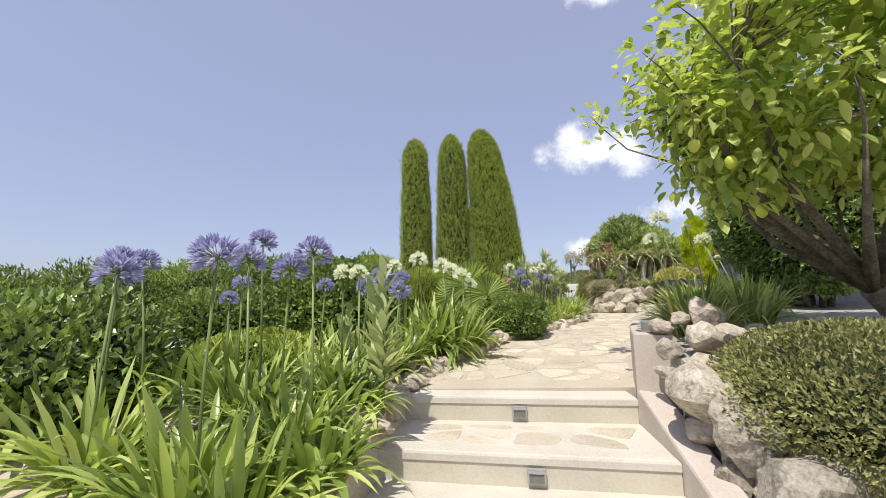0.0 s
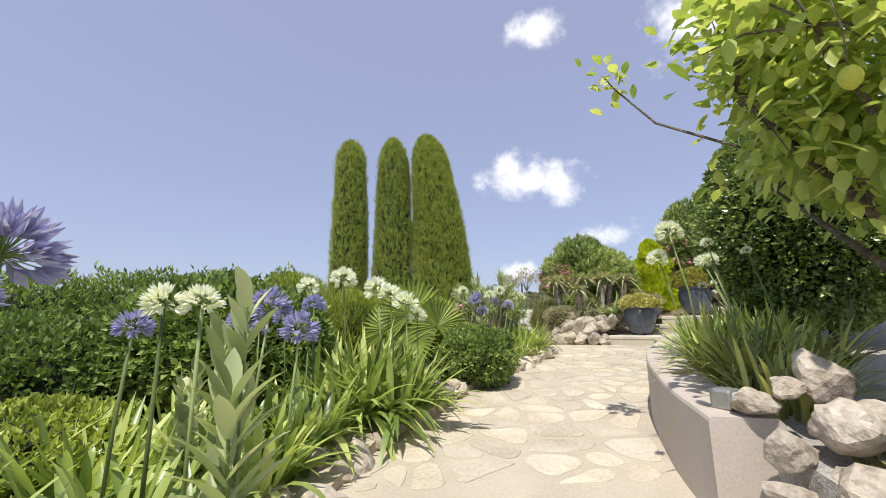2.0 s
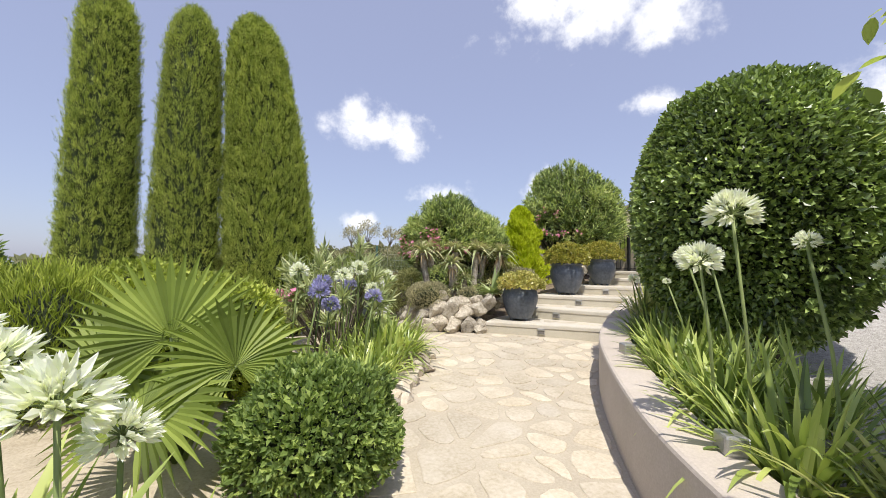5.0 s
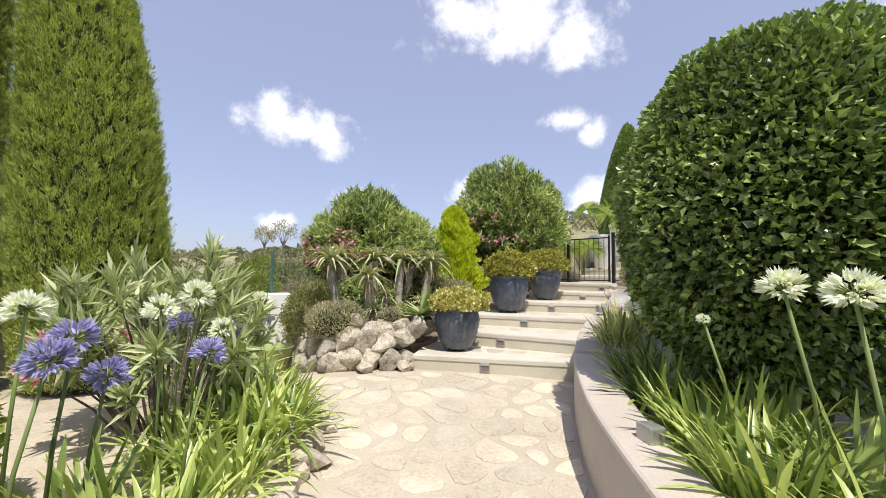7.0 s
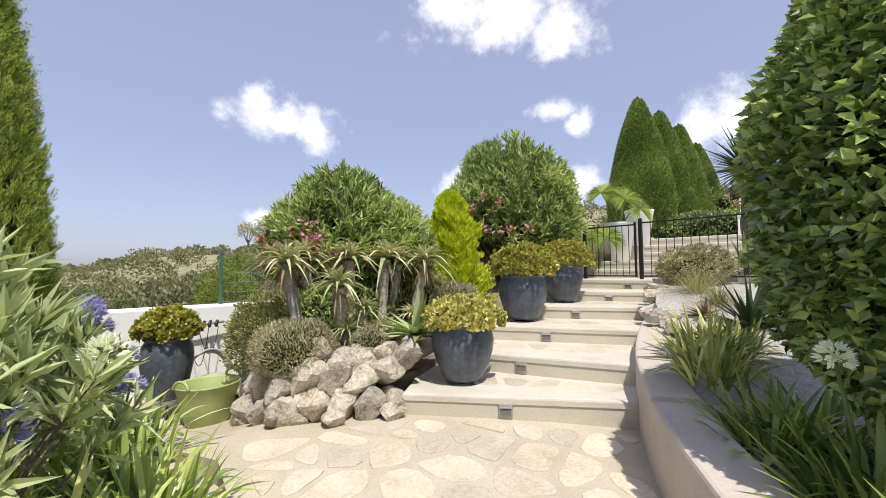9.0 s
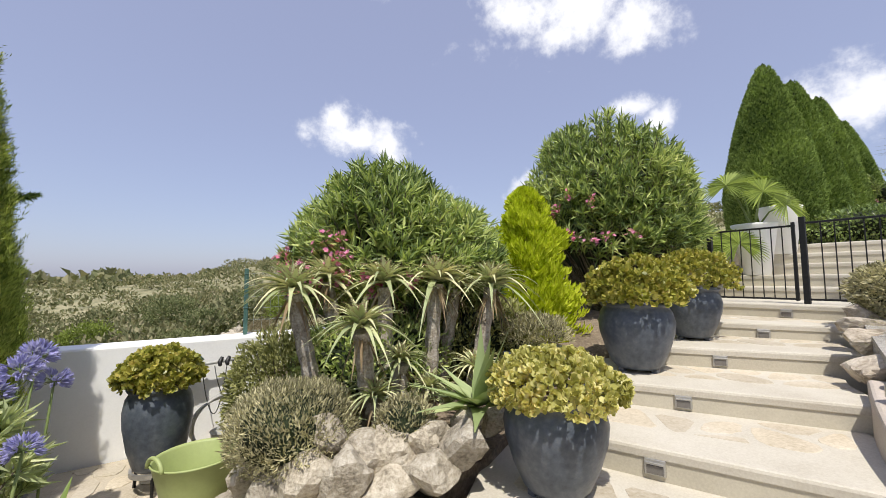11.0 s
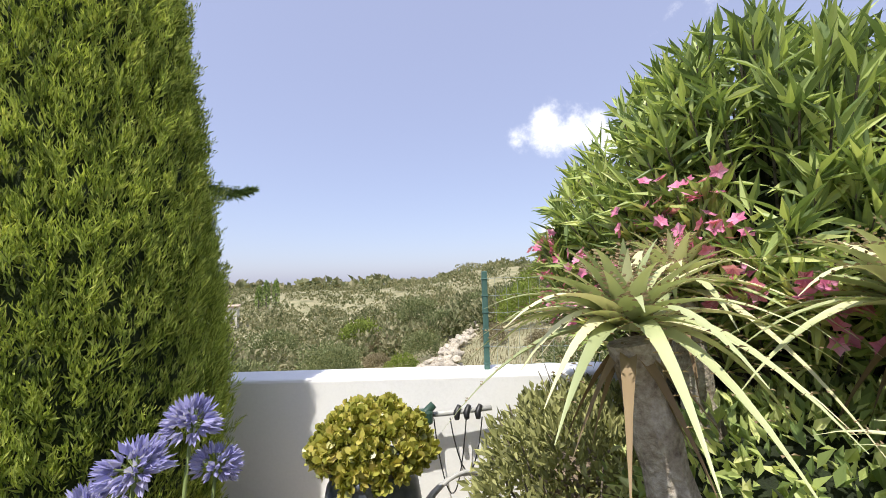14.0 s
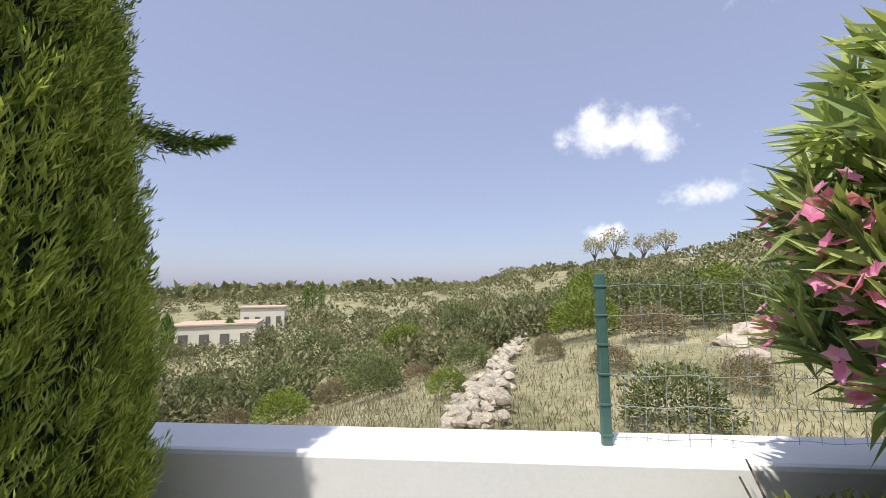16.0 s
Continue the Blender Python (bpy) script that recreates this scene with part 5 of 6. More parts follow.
rock_pile = thing("rock_pile", 0, 0, 0, "piled pale pinkish limestone rocks at the end of the planter wall", "stone wall", kind="structure")
for x, y, z, s in ((1.50, 2.86, 1.27, 0.20), (1.62, 2.80, 1.33, 0.17), (1.78, 2.78, 1.36, 0.34), (1.48, 2.70, 1.14, 0.22), (1.66, 2.66, 1.22, 0.26), (1.85, 2.62, 1.22, 0.28), (1.44, 2.66, 0.98, 0.2), (1.60, 2.56, 1.04, 0.26), (1.78, 2.48, 1.04, 0.28), (1.44, 2.52, 0.86, 0.22),
                   (1.58, 2.40, 0.86, 0.26), (1.72, 2.30, 0.88, 0.26), (1.42, 2.36, 0.72, 0.24), (1.52, 2.20, 0.70, 0.28), (1.64, 2.06, 0.74, 0.3), (1.40, 2.12, 0.58, 0.24), (1.50, 1.95, 0.56, 0.28), (1.66, 1.82, 0.6, 0.32), (1.38, 1.86, 0.44, 0.24), (1.52, 1.68, 0.42, 0.3), (1.72, 1.6, 0.48, 0.3),
                   (1.38, 1.58, 0.3, 0.26), (1.55, 1.4, 0.3, 0.3), (1.8, 1.36, 0.38, 0.3), (1.4, 1.25, 0.18, 0.28), (1.6, 1.1, 0.16, 0.3), (1.96, 2.5, 1.12, 0.25), (2.1, 2.75, 1.2, 0.3), (1.66, 1.95, 0.72, 0.3), (1.74, 1.75, 0.66, 0.3), (1.84, 1.55, 0.58, 0.32), (1.8, 1.9, 0.8, 0.3), (1.95, 1.45, 0.6, 0.32), (1.9, 1.2, 0.4, 0.34), (1.75, 2.15, 0.86, 0.28)):
    # Rocks nearer than y 2.3 use browner, darker stone that includes the shrub's shade.
    lay("rock", (PALE if y > 2.3 else ROCKS)[int(rng.integers(6))], rock_pile, x + (0.04 if y < 2.45 else 0.03), y, z + 0.02, s * (0.98 if y < 2.45 else 0.78), 1.15)

for i in range(5):
    for j in range(8):
        x, y = 1.5 + 0.24 * i + rng.uniform(-0.06, 0.06), 0.85 + 0.2 * j + rng.uniform(-0.06, 0.06)
        lay("rock", ROCKS[int(rng.integers(6))], rock_pile, x, y, right_z(x, y) + 0.03, rng.uniform(0.27, 0.38), 1.2)

edging = thing("path_edging", 0, 0, 0, "row of small pale stones edging the flower bed", "stone edging", kind="structure")
el = smooth_line(LEFT[:10], 6)
run, last, nxt = 0.0, el[0], 0.0
for p, q in zip(el, offset_line(el, -0.07)):
    run += (p - last).length
    last = p
    if run >= nxt:
        s = rng.uniform(0.16, 0.26)
        lay("edging_stone", SMALL[int(rng.integers(5))], edging, q.x, q.y, left_z(q.x, q.y) - 0.03, s, rng.uniform(0.8, 1.2))
        if rng.random() < 0.5:
            lay("edging_stone", SMALL[int(rng.integers(5))], edging, q.x - 0.14, q.y + 0.06, left_z(q.x, q.y) + 0.03, s * 0.8)
        nxt = run + s * 0.72
for x, y, s in ((0.42, 4.72, 0.2), (0.56, 4.92, 0.22), (0.35, 4.85, 0.18), (0.68, 5.1, 0.16)):
    lay("edging_stone", SMALL[int(rng.integers(5))], edging, x, y, left_z(x, y) + 0.05, s, 1.3)

# paddle cactus by the stones
cactus = thing("paddle_succulent", 0.3, 4.86, 0.95, "pale paddle-leaved succulent among the edging stones", "succulent")
for k in range(7):
    a = k * 1.9
    V, F = lathe([(0.003, 0.0), (0.03, 0.04), (0.055, 0.11), (0.05, 0.17), (0.02, 0.21), (0.003, 0.215)], 12)
    V[:, 1] *= 0.18
    pad = mesh_ob("paddle", V, F, L_PADDLE, cactus, smooth=True)
    pad.matrix_local = pose(0.07 * math.cos(a), 0.07 * math.sin(a), 0.0, 12 * math.sin(a), 14 * math.cos(a), 40 * k)

# ---- more of the beds ----
for x, y, n, ln in ((2.0, 8.5, 70, 0.5), (2.25, 8.75, 60, 0.45), (1.35, 6.75, 70, 0.5), (2.05, 8.1, 80, 0.55), (2.4, 8.2, 70, 0.5), (2.45, 8.6, 60, 0.5)):
    strap_clump(x, y, left_z(x, y), n, ln, 0.028, L_STRAP, "clump of narrow arching green agapanthus leaves beside the path", 0, lay=0.9)
for x, y, z, r in ((2.35, 8.6, 1.84, 0.085), (2.3, 8.3, 1.78, 0.085), (2.45, 8.85, 1.76, 0.075), (2.42, 8.4, 1.66, 0.085), (2.31, 9.71, 2.03, 0.10), (2.38, 9.74, 1.87, 0.09), (2.30, 9.45, 1.99, 0.10), (2.22, 9.4, 1.90, 0.09), (2.2, 8.95, 1.55, 0.09), (1.3, 6.56, 1.95, 0.085), (1.24, 6.45, 1.9, 0.085), (1.41, 6.73, 1.77, 0.085), (1.74, 7.22, 1.91, 0.08), (2.01, 7.26, 1.85, 0.07), (1.75, 6.62, 1.84, 0.08)):
    agapanthus_flower(x, y, left_z(x, y), z, r, P_BLUE, BLUE, (rng.uniform(-0.02, 0.1), rng.uniform(-0.06, 0.06)))
for x, y, z, r in ((1.79, 7.12, 2.07, 0.095), (1.62, 7.05, 2.01, 0.085), (2.01, 7.3, 1.9, 0.07), (1.16, 6.77, 2.05, 0.08), (1.92, 7.09, 1.88, 0.075), (2.24, 7.46, 2.0, 0.085)):
    agapanthus_flower(x, y, left_z(x, y), z, r, P_WHITE, WHITE, (rng.uniform(-0.02, 0.1), rng.uniform(-0.06, 0.06)))
black_pot = thing("nursery_pot", -0.62, 5.72, 0.98, "black plastic nursery pot standing in the sandy bed", "plant pot")
V, F = lathe([(0.0, 0.0), (0.1, 0.0), (0.135, 0.19), (0.145, 0.2), (0.135, 0.205), (0.12, 0.17), (0.0, 0.165)], 24)
mesh_ob("pot", V, F, M_BLACKP, black_pot, smooth=True)
# palm crown beyond the left bed
fan_palm(-4.6, 3.0, 0.3, ((0.1, 0, 1.75, (0.4, -0.6, 0.5), 0.3), (0.45, 0.1, 1.55, (0.8, -0.4, 0.3), 0.4), (-0.3, 0, 1.7, (-0.5, -0.6, 0.4), 0.3)), "fan palm with slender pale green leaves", 0.55)

spiky_later = ((-1.75, 4.05), (-2.3, 3.75))

# ---- right of the stairs ----
for x, y, n, ln, m in ((4.95, 6.15, 90, 0.45, L_STRAPD), (5.45, 6.3, 110, 0.5, L_STRAPD), (5.75, 6.2, 90, 0.5, L_STRAPD)):
    strap_clump(x, y, right_z(x, y) + 0.15, n, ln, 0.024, m, "clump of narrow dark green agapanthus leaves beside the stairs", 0, lay=0.85)
agapanthus_flower(5.75, 5.85, 1.7, 2.28, 0.11, P_WHITE, WHITE, (-0.1, 0.05))


def spiky(name, x, y, z, n, length, width, mat, label, category, lay_out=1.0, droop=0.12, stem=0.0):
    e = thing(name, x, y, z, label, category)
    d = sphere_dirs(n, -0.25 if stem else 0.05)
    d[:, :2] *= lay_out
    V, F = blades(np.tile(np.array([0, 0, stem]), (n, 1)) + d * 0.03, d, length * rng.uniform(0.75, 1.1, n), width, droop * rng.uniform(0.3, 1.6, n), 5, 0.2, "sword")
    if n < 150:
        pieces("leaf", V, F, 18, mat, e)
    else:
        mesh_ob("leaves", V, F, mat, e, smooth=True)
    if stem:
        V, F = tube([(0, 0, -0.1), (0.02, 0.02, stem * 0.5), (0, 0, stem)], [0.09, 0.075, 0.07], 9)
        mesh_ob("trunk", V, F, M_BARK, e)
    return e


for sx, sy in spiky_later:
    spiky("agave", sx, sy, left_z(sx, sy), 46, 0.55, 0.06, L_AGAVE, "grey-green agave with long pointed leaves", "agave", 1.0, 0.25)
spiky("feather_grass", 7.15, 6.72, 1.95, 620, 0.62, 0.006, L_GRASS, "tuft of pale feathery ornamental grass", "grass", 0.75, 0.35)
spiky("feather_grass", 6.75, 6.45, 1.9, 300, 0.42, 0.006, L_GRASS, "tuft of pale feathery ornamental grass", "grass", 0.8, 0.35)
spiky("yucca", 9.4, 6.55, 2.3, 130, 0.8, 0.05, L_YUCCA, "tall yucca with dark stiff sword leaves", "yucca", 1.0, 0.1, 1.45)
spiky("yucca", 6.3, 6.15, 1.8, 60, 0.55, 0.05, L_YUCCA, "low yucca with dark stiff sword leaves", "yucca", 1.0, 0.1)
spiky("agave", 8.95, 6.55, 2.3, 34, 0.55, 0.11, L_AGAVE, "pale green agave with broad pointed leaves", "agave", 1.0, 0.1)
spiky("bromeliad", 6.4, 6.5, 1.85, 40, 0.26, 0.03, L_ALOEDRY, "small reddish brown rosette plant", "succulent", 1.0, 0.3)
shrub("trailing_shrub", 8.1, 6.95, 2.05, 0.55, 0.42, 0.55, 7000, 0.045, 0.022, L_GREY, "trailing grey-green shrub spilling beside the stairs", seed=41)
oleander_bush(17.0, 7.6, 2.96, 1.1, 2.4, 120, 0.13, 22, "oleander bush covered in dark pink blooms", 43, 0.026)
side_rocks = thing("stair_rocks", 0, 0, 0, "pale rocks set along the planting beside the stairs", "rock", kind="structure")
for x, y, z, s in ((6.72, 7.03, 1.84, 0.30), (6.42, 6.86, 1.86, 0.22), (6.15, 6.72, 1.84, 0.22), (7.05, 7.12, 1.98, 0.26), (7.4, 7.18, 2.05, 0.28), (7.75, 7.25, 2.1, 0.24), (5.9, 6.6, 1.8, 0.18)):
    lay("rock", PALE[int(rng.integers(6))], side_rocks, x, y, z, s)


def wall_lamp(x, y, z, turn):
    e = thing("wall_top_lamp", x, y, z, "small square white spotlight on the planter wall", "garden light", "planter wall lights", turn=turn)
    part("housing", box_bm(0.10, 0.09, 0.085, 0.012, (0, 0, 0.04)), M_STEEL, e)
    part("lens", box_bm(0.075, 0.012, 0.06, 0.003, (0, -0.047, 0.042)), M_LENSW, e, "pale frosted lens")


wall_lamp(1.53, 2.98, path_z(1.5, 3) + WALL_H, 20)
wall_lamp(3.30, 5.30, path_z(3.3, 5.3) + WALL_H, 60)
wall_lamp(2.3, 4.2, path_z(2.3, 4.2) + WALL_H, 50)
wall_lamp(6.1, 6.86, 1.8, 50)

# bare legs of the clipped ball shrub
for k in range(7):
    a = k * 0.9
    V, F = tube([(0.12 * math.cos(a), 0.12 * math.sin(a), -0.1), (0.2 * math.cos(a), 0.2 * math.sin(a), 0.3), (0.45 * math.cos(a), 0.45 * math.sin(a), 0.75)], [0.04, 0.032, 0.02], 8)
    mesh_ob("leg_branch", V, F, M_BARK, ball, smooth=True)

# ---- rockery planting ----
shrub("grey_cushion", 3.50, 8.72, 1.45, 0.34, 0.36, 0.46, 9000, 0.032, 0.008, L_GREY, "low grey-green cushion plant spilling over the boulders", seed=51, upright=0.8)
shrub("grey_cushion", 3.98, 8.36, 1.52, 0.16, 0.15, 0.32, 2200, 0.03, 0.008, L_GREY, "small grey-green cushion plant between boulders", seed=52, upright=0.8)
shrub("leafy_bush", 3.66, 9.6, 1.3, 0.42, 0.42, 0.78, 5200, 0.045, 0.018, L_OLIVE, "loose grey-green bush with thin twigs", seed=53, core=False, bumpy=0.25)
shrub("leafy_bush", 4.05, 10.35, 1.3, 0.5, 0.4, 0.62, 5200, 0.045, 0.022, L_OLIVE, "loose bush with small pale leaves by the white wall", seed=54, core=False, bumpy=0.25)
shrub("dark_bush", 4.25, 9.25, 1.45, 0.6, 0.4, 0.75, 5200, 0.06, 0.022, L_OLEANDER, "dark green undergrowth beneath the aloes", seed=55)
shrub("dark_bush", 5.2, 9.2, 1.55, 0.6, 0.4, 0.75, 5200, 0.06, 0.022, L_OLIVE, "grey-green undergrowth beside the golden conifer", seed=56)
for x, y, z, r in ((3.72, 8.65, 1.62, 0.22), (4.1, 8.55, 1.64, 0.2), (4.35, 8.5, 1.66, 0.22), (4.62, 8.55, 1.7, 0.24), (4.0, 8.85, 1.75, 0.24)):
    e = thing("young_aloe", x, y, z, "young aloe rosette with toothed green leaves", "aloe", "young aloes")
    aloe_head(e, (0, 0, 0.02), r, 18, dry=False)
spiky("agave", 4.42, 8.26, 1.72, 22, 0.46, 0.10, L_AGAVE, "pale green agave with broad pointed leaves", "agave", 0.9, 0.08)


def lavender(parent, top):
    V, F = crown_dome(3200, 0.27, 0.27, top - 0.05, top + 0.26, 0.04, 0.009, 0.2, 2.5, 0.3, 57.0, -0.3, 0.9)
    mesh_ob("lavender_leaves", V, F, L_GREY, parent)


glazed_pot(5.42, 8.78, 1.66, POT_BOWL, 1.05, lavender, "low dark glazed bowl with grey lavender on the rockery", feet=False)

for o in [q for q in scene.objects if q.name.startswith("leafy_bush")]:
    sp = []
    for k in range(16):
        a = k * 2.4
        sp.append(([(0.03 * math.cos(a), 0.03 * math.sin(a), -0.05), (0.16 * math.cos(a), 0.16 * math.sin(a), 0.3), (0.33 * math.cos(a), 0.33 * math.sin(a), 0.5 + 0.2 * math.sin(k))], [0.008, 0.006, 0.003]))
    V, F = tubes(sp, 5)
    mesh_ob("twigs", V, F, M_BARK, o)

# ---- by the white wall ----
stand = thing("urn_stand", 2.89, 10.11, 0.96, "low metal ring stand on three legs under the urn", "plant stand")
V, F = lathe([(0.145, 0.13), (0.165, 0.13), (0.165, 0.16), (0.145, 0.16), (0.145, 0.13)], 32)
mesh_ob("ring", V, F[:-1], M_STEEL, stand)
for k in range(3):
    a = k * 2.094 + 0.4
    V, F = tube([(0.155 * math.cos(a), 0.155 * math.sin(a), 0.14), (0.165 * math.cos(a), 0.165 * math.sin(a), 0.0)], 0.011, 8)
    mesh_ob("leg", V, F, M_IRON, stand)

trug = thing("rubber_bucket", 3.12, 9.62, 0.96, "soft light green rubber garden bucket with two handles", "bucket", turn=25, scale=1.2)
V, F = lathe([(0.0, 0.012), (0.125, 0.0), (0.14, 0.015), (0.175, 0.16), (0.205, 0.285), (0.213, 0.295), (0.207, 0.30), (0.198, 0.285), (0.168, 0.16), (0.132, 0.025), (0.0, 0.022)], 40)
V[:, 0] *= 1.06
mesh_ob("tub", V, F, M_BUCKET, trug, smooth=True)
for sgn in (-1, 1):
    pts = [(sgn * 0.215, 0.075 * math.cos(t), 0.29 + 0.06 * math.sin(t)) for t in np.linspace(0, math.pi, 12)]
    V, F = tube(pts, 0.011, 8)
    mesh_ob("handle", V, F, M_BUCKET, trug, smooth=True)

tap = thing("garden_tap", 3.29, 10.80, 1.70, "garden tap with green watering timer and pipe on the wall", "tap")
V, F = tube([(-0.3, -0.05, -0.02), (0.0, -0.06, 0.0), (0.26, -0.06, 0.02)], 0.016, 10)
mesh_ob("pipe", V, F, M_HOSE, tap, "grey plastic pipe", True)
part("timer_box", box_bm(0.11, 0.07, 0.09, 0.02, (-0.16, -0.08, -0.01)), M_TAP, tap, "green plastic watering timer")
V, F = tube([(-0.26, -0.08, -0.07), (-0.2, -0.09, -0.03), (-0.1, -0.08, 0.06)], [0.022, 0.03, 0.024], 10)
mesh_ob("timer_valve", V, F, M_TAP, tap, smooth=True)
for x in (0.04, 0.10, 0.17):
    V, F = tube([(x, -0.1, -0.025), (x, -0.07, 0.0), (x + 0.02, -0.07, 0.045)], [0.016, 0.022, 0.014], 9)
    mesh_ob("valve", V, F, M_BLACKP, tap, smooth=True)
for k, (x0, x1, sag) in enumerate(((-0.1, 0.1, 0.42), (0.0, 0.2, 0.3))):
    pts = [(x0 + (x1 - x0) * s, -0.06 - 0.05 * math.sin(s * 3.14), -0.03 - sag * math.sin(s * 3.14) ** 0.8) for s in np.linspace(0, 1, 16)]
    V, F = tube(pts, 0.004, 6)
    mesh_ob("drip_hose", V, F, M_BLACKP, tap, smooth=True)
hose = thing("garden_hose", 3.32, 10.55, 0.96, "coiled pale grey garden hose against the white wall", "hose")
for k in range(3):
    pts = [(0.22 * math.cos(t) + 0.01 * k, 0.05 * math.sin(2 * t) - 0.02 * k, 0.24 + (0.22 + 0.015 * k) * math.sin(t)) for t in np.linspace(0, 2 * math.pi, 30)]
    V, F = tube(pts, 0.012, 8)
    mesh_ob("coil", V, F, M_HOSE, hose, smooth=True)
can = thing("grey_bucket", 3.36, 10.4, 0.96, "small grey plastic bucket below the tap", "bucket")
V, F = lathe([(0.0, 0.0), (0.09, 0.0), (0.115, 0.22), (0.122, 0.225), (0.11, 0.22), (0.085, 0.01), (0.0, 0.01)], 24)
mesh_ob("tub", V, F, M_HOSE, can, smooth=True)

# ---- gate, upper steps, clipped cones ----
gate = thing("metal_gate", 8.62, 8.28, 2.14, "black wrought iron garden gate at the top of the stairs", "gate")


def rod(parent, name, a, b, r, square=False):
    if square:
        a, b = Vector(a), Vector(b)
        bm = box_bm(2 * r if a.x == b.x else abs(b.x - a.x), 2 * r if a.y == b.y else abs(b.y - a.y), 2 * r if a.z == b.z else abs(b.z - a.z), 0.004, (a + b) / 2)
        return part(name, bm, M_IRON, parent)
    V, F = tube([a, b], r, 7)
    return mesh_ob(name, V, F, M_IRON, parent)


rod(gate, "top_rail", (0, -0.42, 0.86), (0, 0.42, 0.86), 0.011, True)
rod(gate, "bottom_rail", (0, -0.42, 0.05), (0, 0.42, 0.05), 0.011, True)
rod(gate, "gate_post", (0, 0.43, -0.05), (0, 0.43, 0.92), 0.026, True)
rod(gate, "gate_stile", (0, -0.40, 0.03), (0, -0.40, 0.9), 0.016, True)
for k in range(7):
    rod(gate, "bar", (0, -0.3 + 0.1 * k, 0.05), (0, -0.3 + 0.1 * k, 0.86), 0.006)
rail = thing("iron_railing", 8.62, 7.0, 2.14, "black iron railing with thin upright bars beside the gate", "railing")
rod(rail, "railing_post", (0, 0.80, -0.05), (0, 0.80, 0.95), 0.026, True)
rod(rail, "railing_post", (0, -0.85, -0.05), (0, -0.85, 0.95), 0.026, True)
rod(rail, "top_rail", (0, -0.85, 0.88), (0, 0.80, 0.88), 0.011, True)
rod(rail, "bottom_rail", (0, -0.85, 0.05), (0, 0.80, 0.05), 0.011, True)
for k in range(14):
    rod(rail, "bar", (0, -0.75 + 0.108 * k, 0.05), (0, -0.75 + 0.108 * k, 0.88), 0.006)
rail2 = thing("iron_railing", 8.62, 9.1, 2.14, "black iron railing with thin upright bars beside the gate", "railing")
rod(rail2, "top_rail", (0, -0.35, 0.86), (0, 0.5, 0.86), 0.011, True)
rod(rail2, "bottom_rail", (0, -0.35, 0.05), (0, 0.5, 0.05), 0.011, True)
for k in range(7):
    rod(rail2, "bar", (0, -0.3 + 0.108 * k, 0.05), (0, -0.3 + 0.108 * k, 0.86), 0.006)

for i in range(5):
    garden_step("upper_step", (9.5 + 0.42 * i, 9.1), (9.6 + 0.42 * i, 6.4), 1.2 if i < 4 else 2.0, 2.30 + 0.16 * i, 0.16, "sandy stone step of the upper flight beyond the gate")
prism("upper_terrace", [(11.9, 2), (24, 2), (24, 16), (10.2, 16), (9.4, 11.2), (9.4, 9.15), (11.6, 9.1)], 0.5, 2.96, M_SAND, "sandy upper garden terrace", "terrace")


def clipped_cone(x, y, z, r, h, seed):
    e = thing("clipped_cypress_cone", x, y, z, "tall smoothly clipped pointed green cypress cone", "cypress tree", "clipped cones")

    def rad(s):
        return r * (1 - s ** 1.7) ** 0.85 * (0.86 + 0.14 * min(1, s * 5))
    n = 34000
    s = 1 - np.sqrt(1 - rng.random(n) * 0.999)
    a = rng.uniform(0, 6.2832, n)
    q = np.stack([np.cos(a), np.sin(a), s * h * 0.6], 1)
    R = np.array([rad(v) for v in s]) * lump(q, 0.03, 2.0, seed) * (1 - 0.03 * rng.random(n))
    P = np.stack([R * np.cos(a), R * np.sin(a), 0.3 + s * h], 1)
    out = np.stack([np.cos(a), np.sin(a), 0.4 + 0 * a], 1)
    V, F = diamonds(P, unit(out * 0.5 + np.array([0, 0, 0.7]) + rng.normal(0, 0.4, (n, 3))), unit(out + rng.normal(0, 0.4, (n, 3))), 0.09, 0.045)
    mesh_ob("foliage", V, F, L_CONE, e)
    # Added lathe core; its near-black colour is the shade under the sprays.
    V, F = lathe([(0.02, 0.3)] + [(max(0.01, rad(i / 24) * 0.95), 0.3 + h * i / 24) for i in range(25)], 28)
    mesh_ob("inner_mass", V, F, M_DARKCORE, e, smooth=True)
    V, F = tube([(0, 0, -0.1), (0, 0, 0.6)], [0.14, 0.12], 9)
    mesh_ob("trunk", V, F, M_BARK, e)


for k, (x, y, h) in enumerate(((13.1, 9.3, 3.66), (14.5, 9.2, 3.66), (16.0, 9.1, 3.62), (17.6, 9.0, 3.35))):
    clipped_cone(x, y, 2.96, 0.84, h, k + 61.0)
dark_hedge = shrub("low_dark_hedge", 13.2, 7.4, 2.96, 0.9, 1.8, 0.7, 6000, 0.07, 0.04, L_GLOSSY, "low dark green clipped hedge on the upper terrace", "hedge", seed=66)


def white_planter(x, y, z, palm):
    e = thing("white_planter", x, y, z, "tall tapered white planter with a palm" if palm else "tall tapered white planter", "planter", "white planters")
    V, F = lathe([(0.0, 0.0), (0.17, 0.0), (0.28, 0.72), (0.29, 0.75), (0.26, 0.75), (0.24, 0.68), (0.0, 0.66)], 28)
    mesh_ob("pot", V, F, M_WHITE, e, smooth=True)


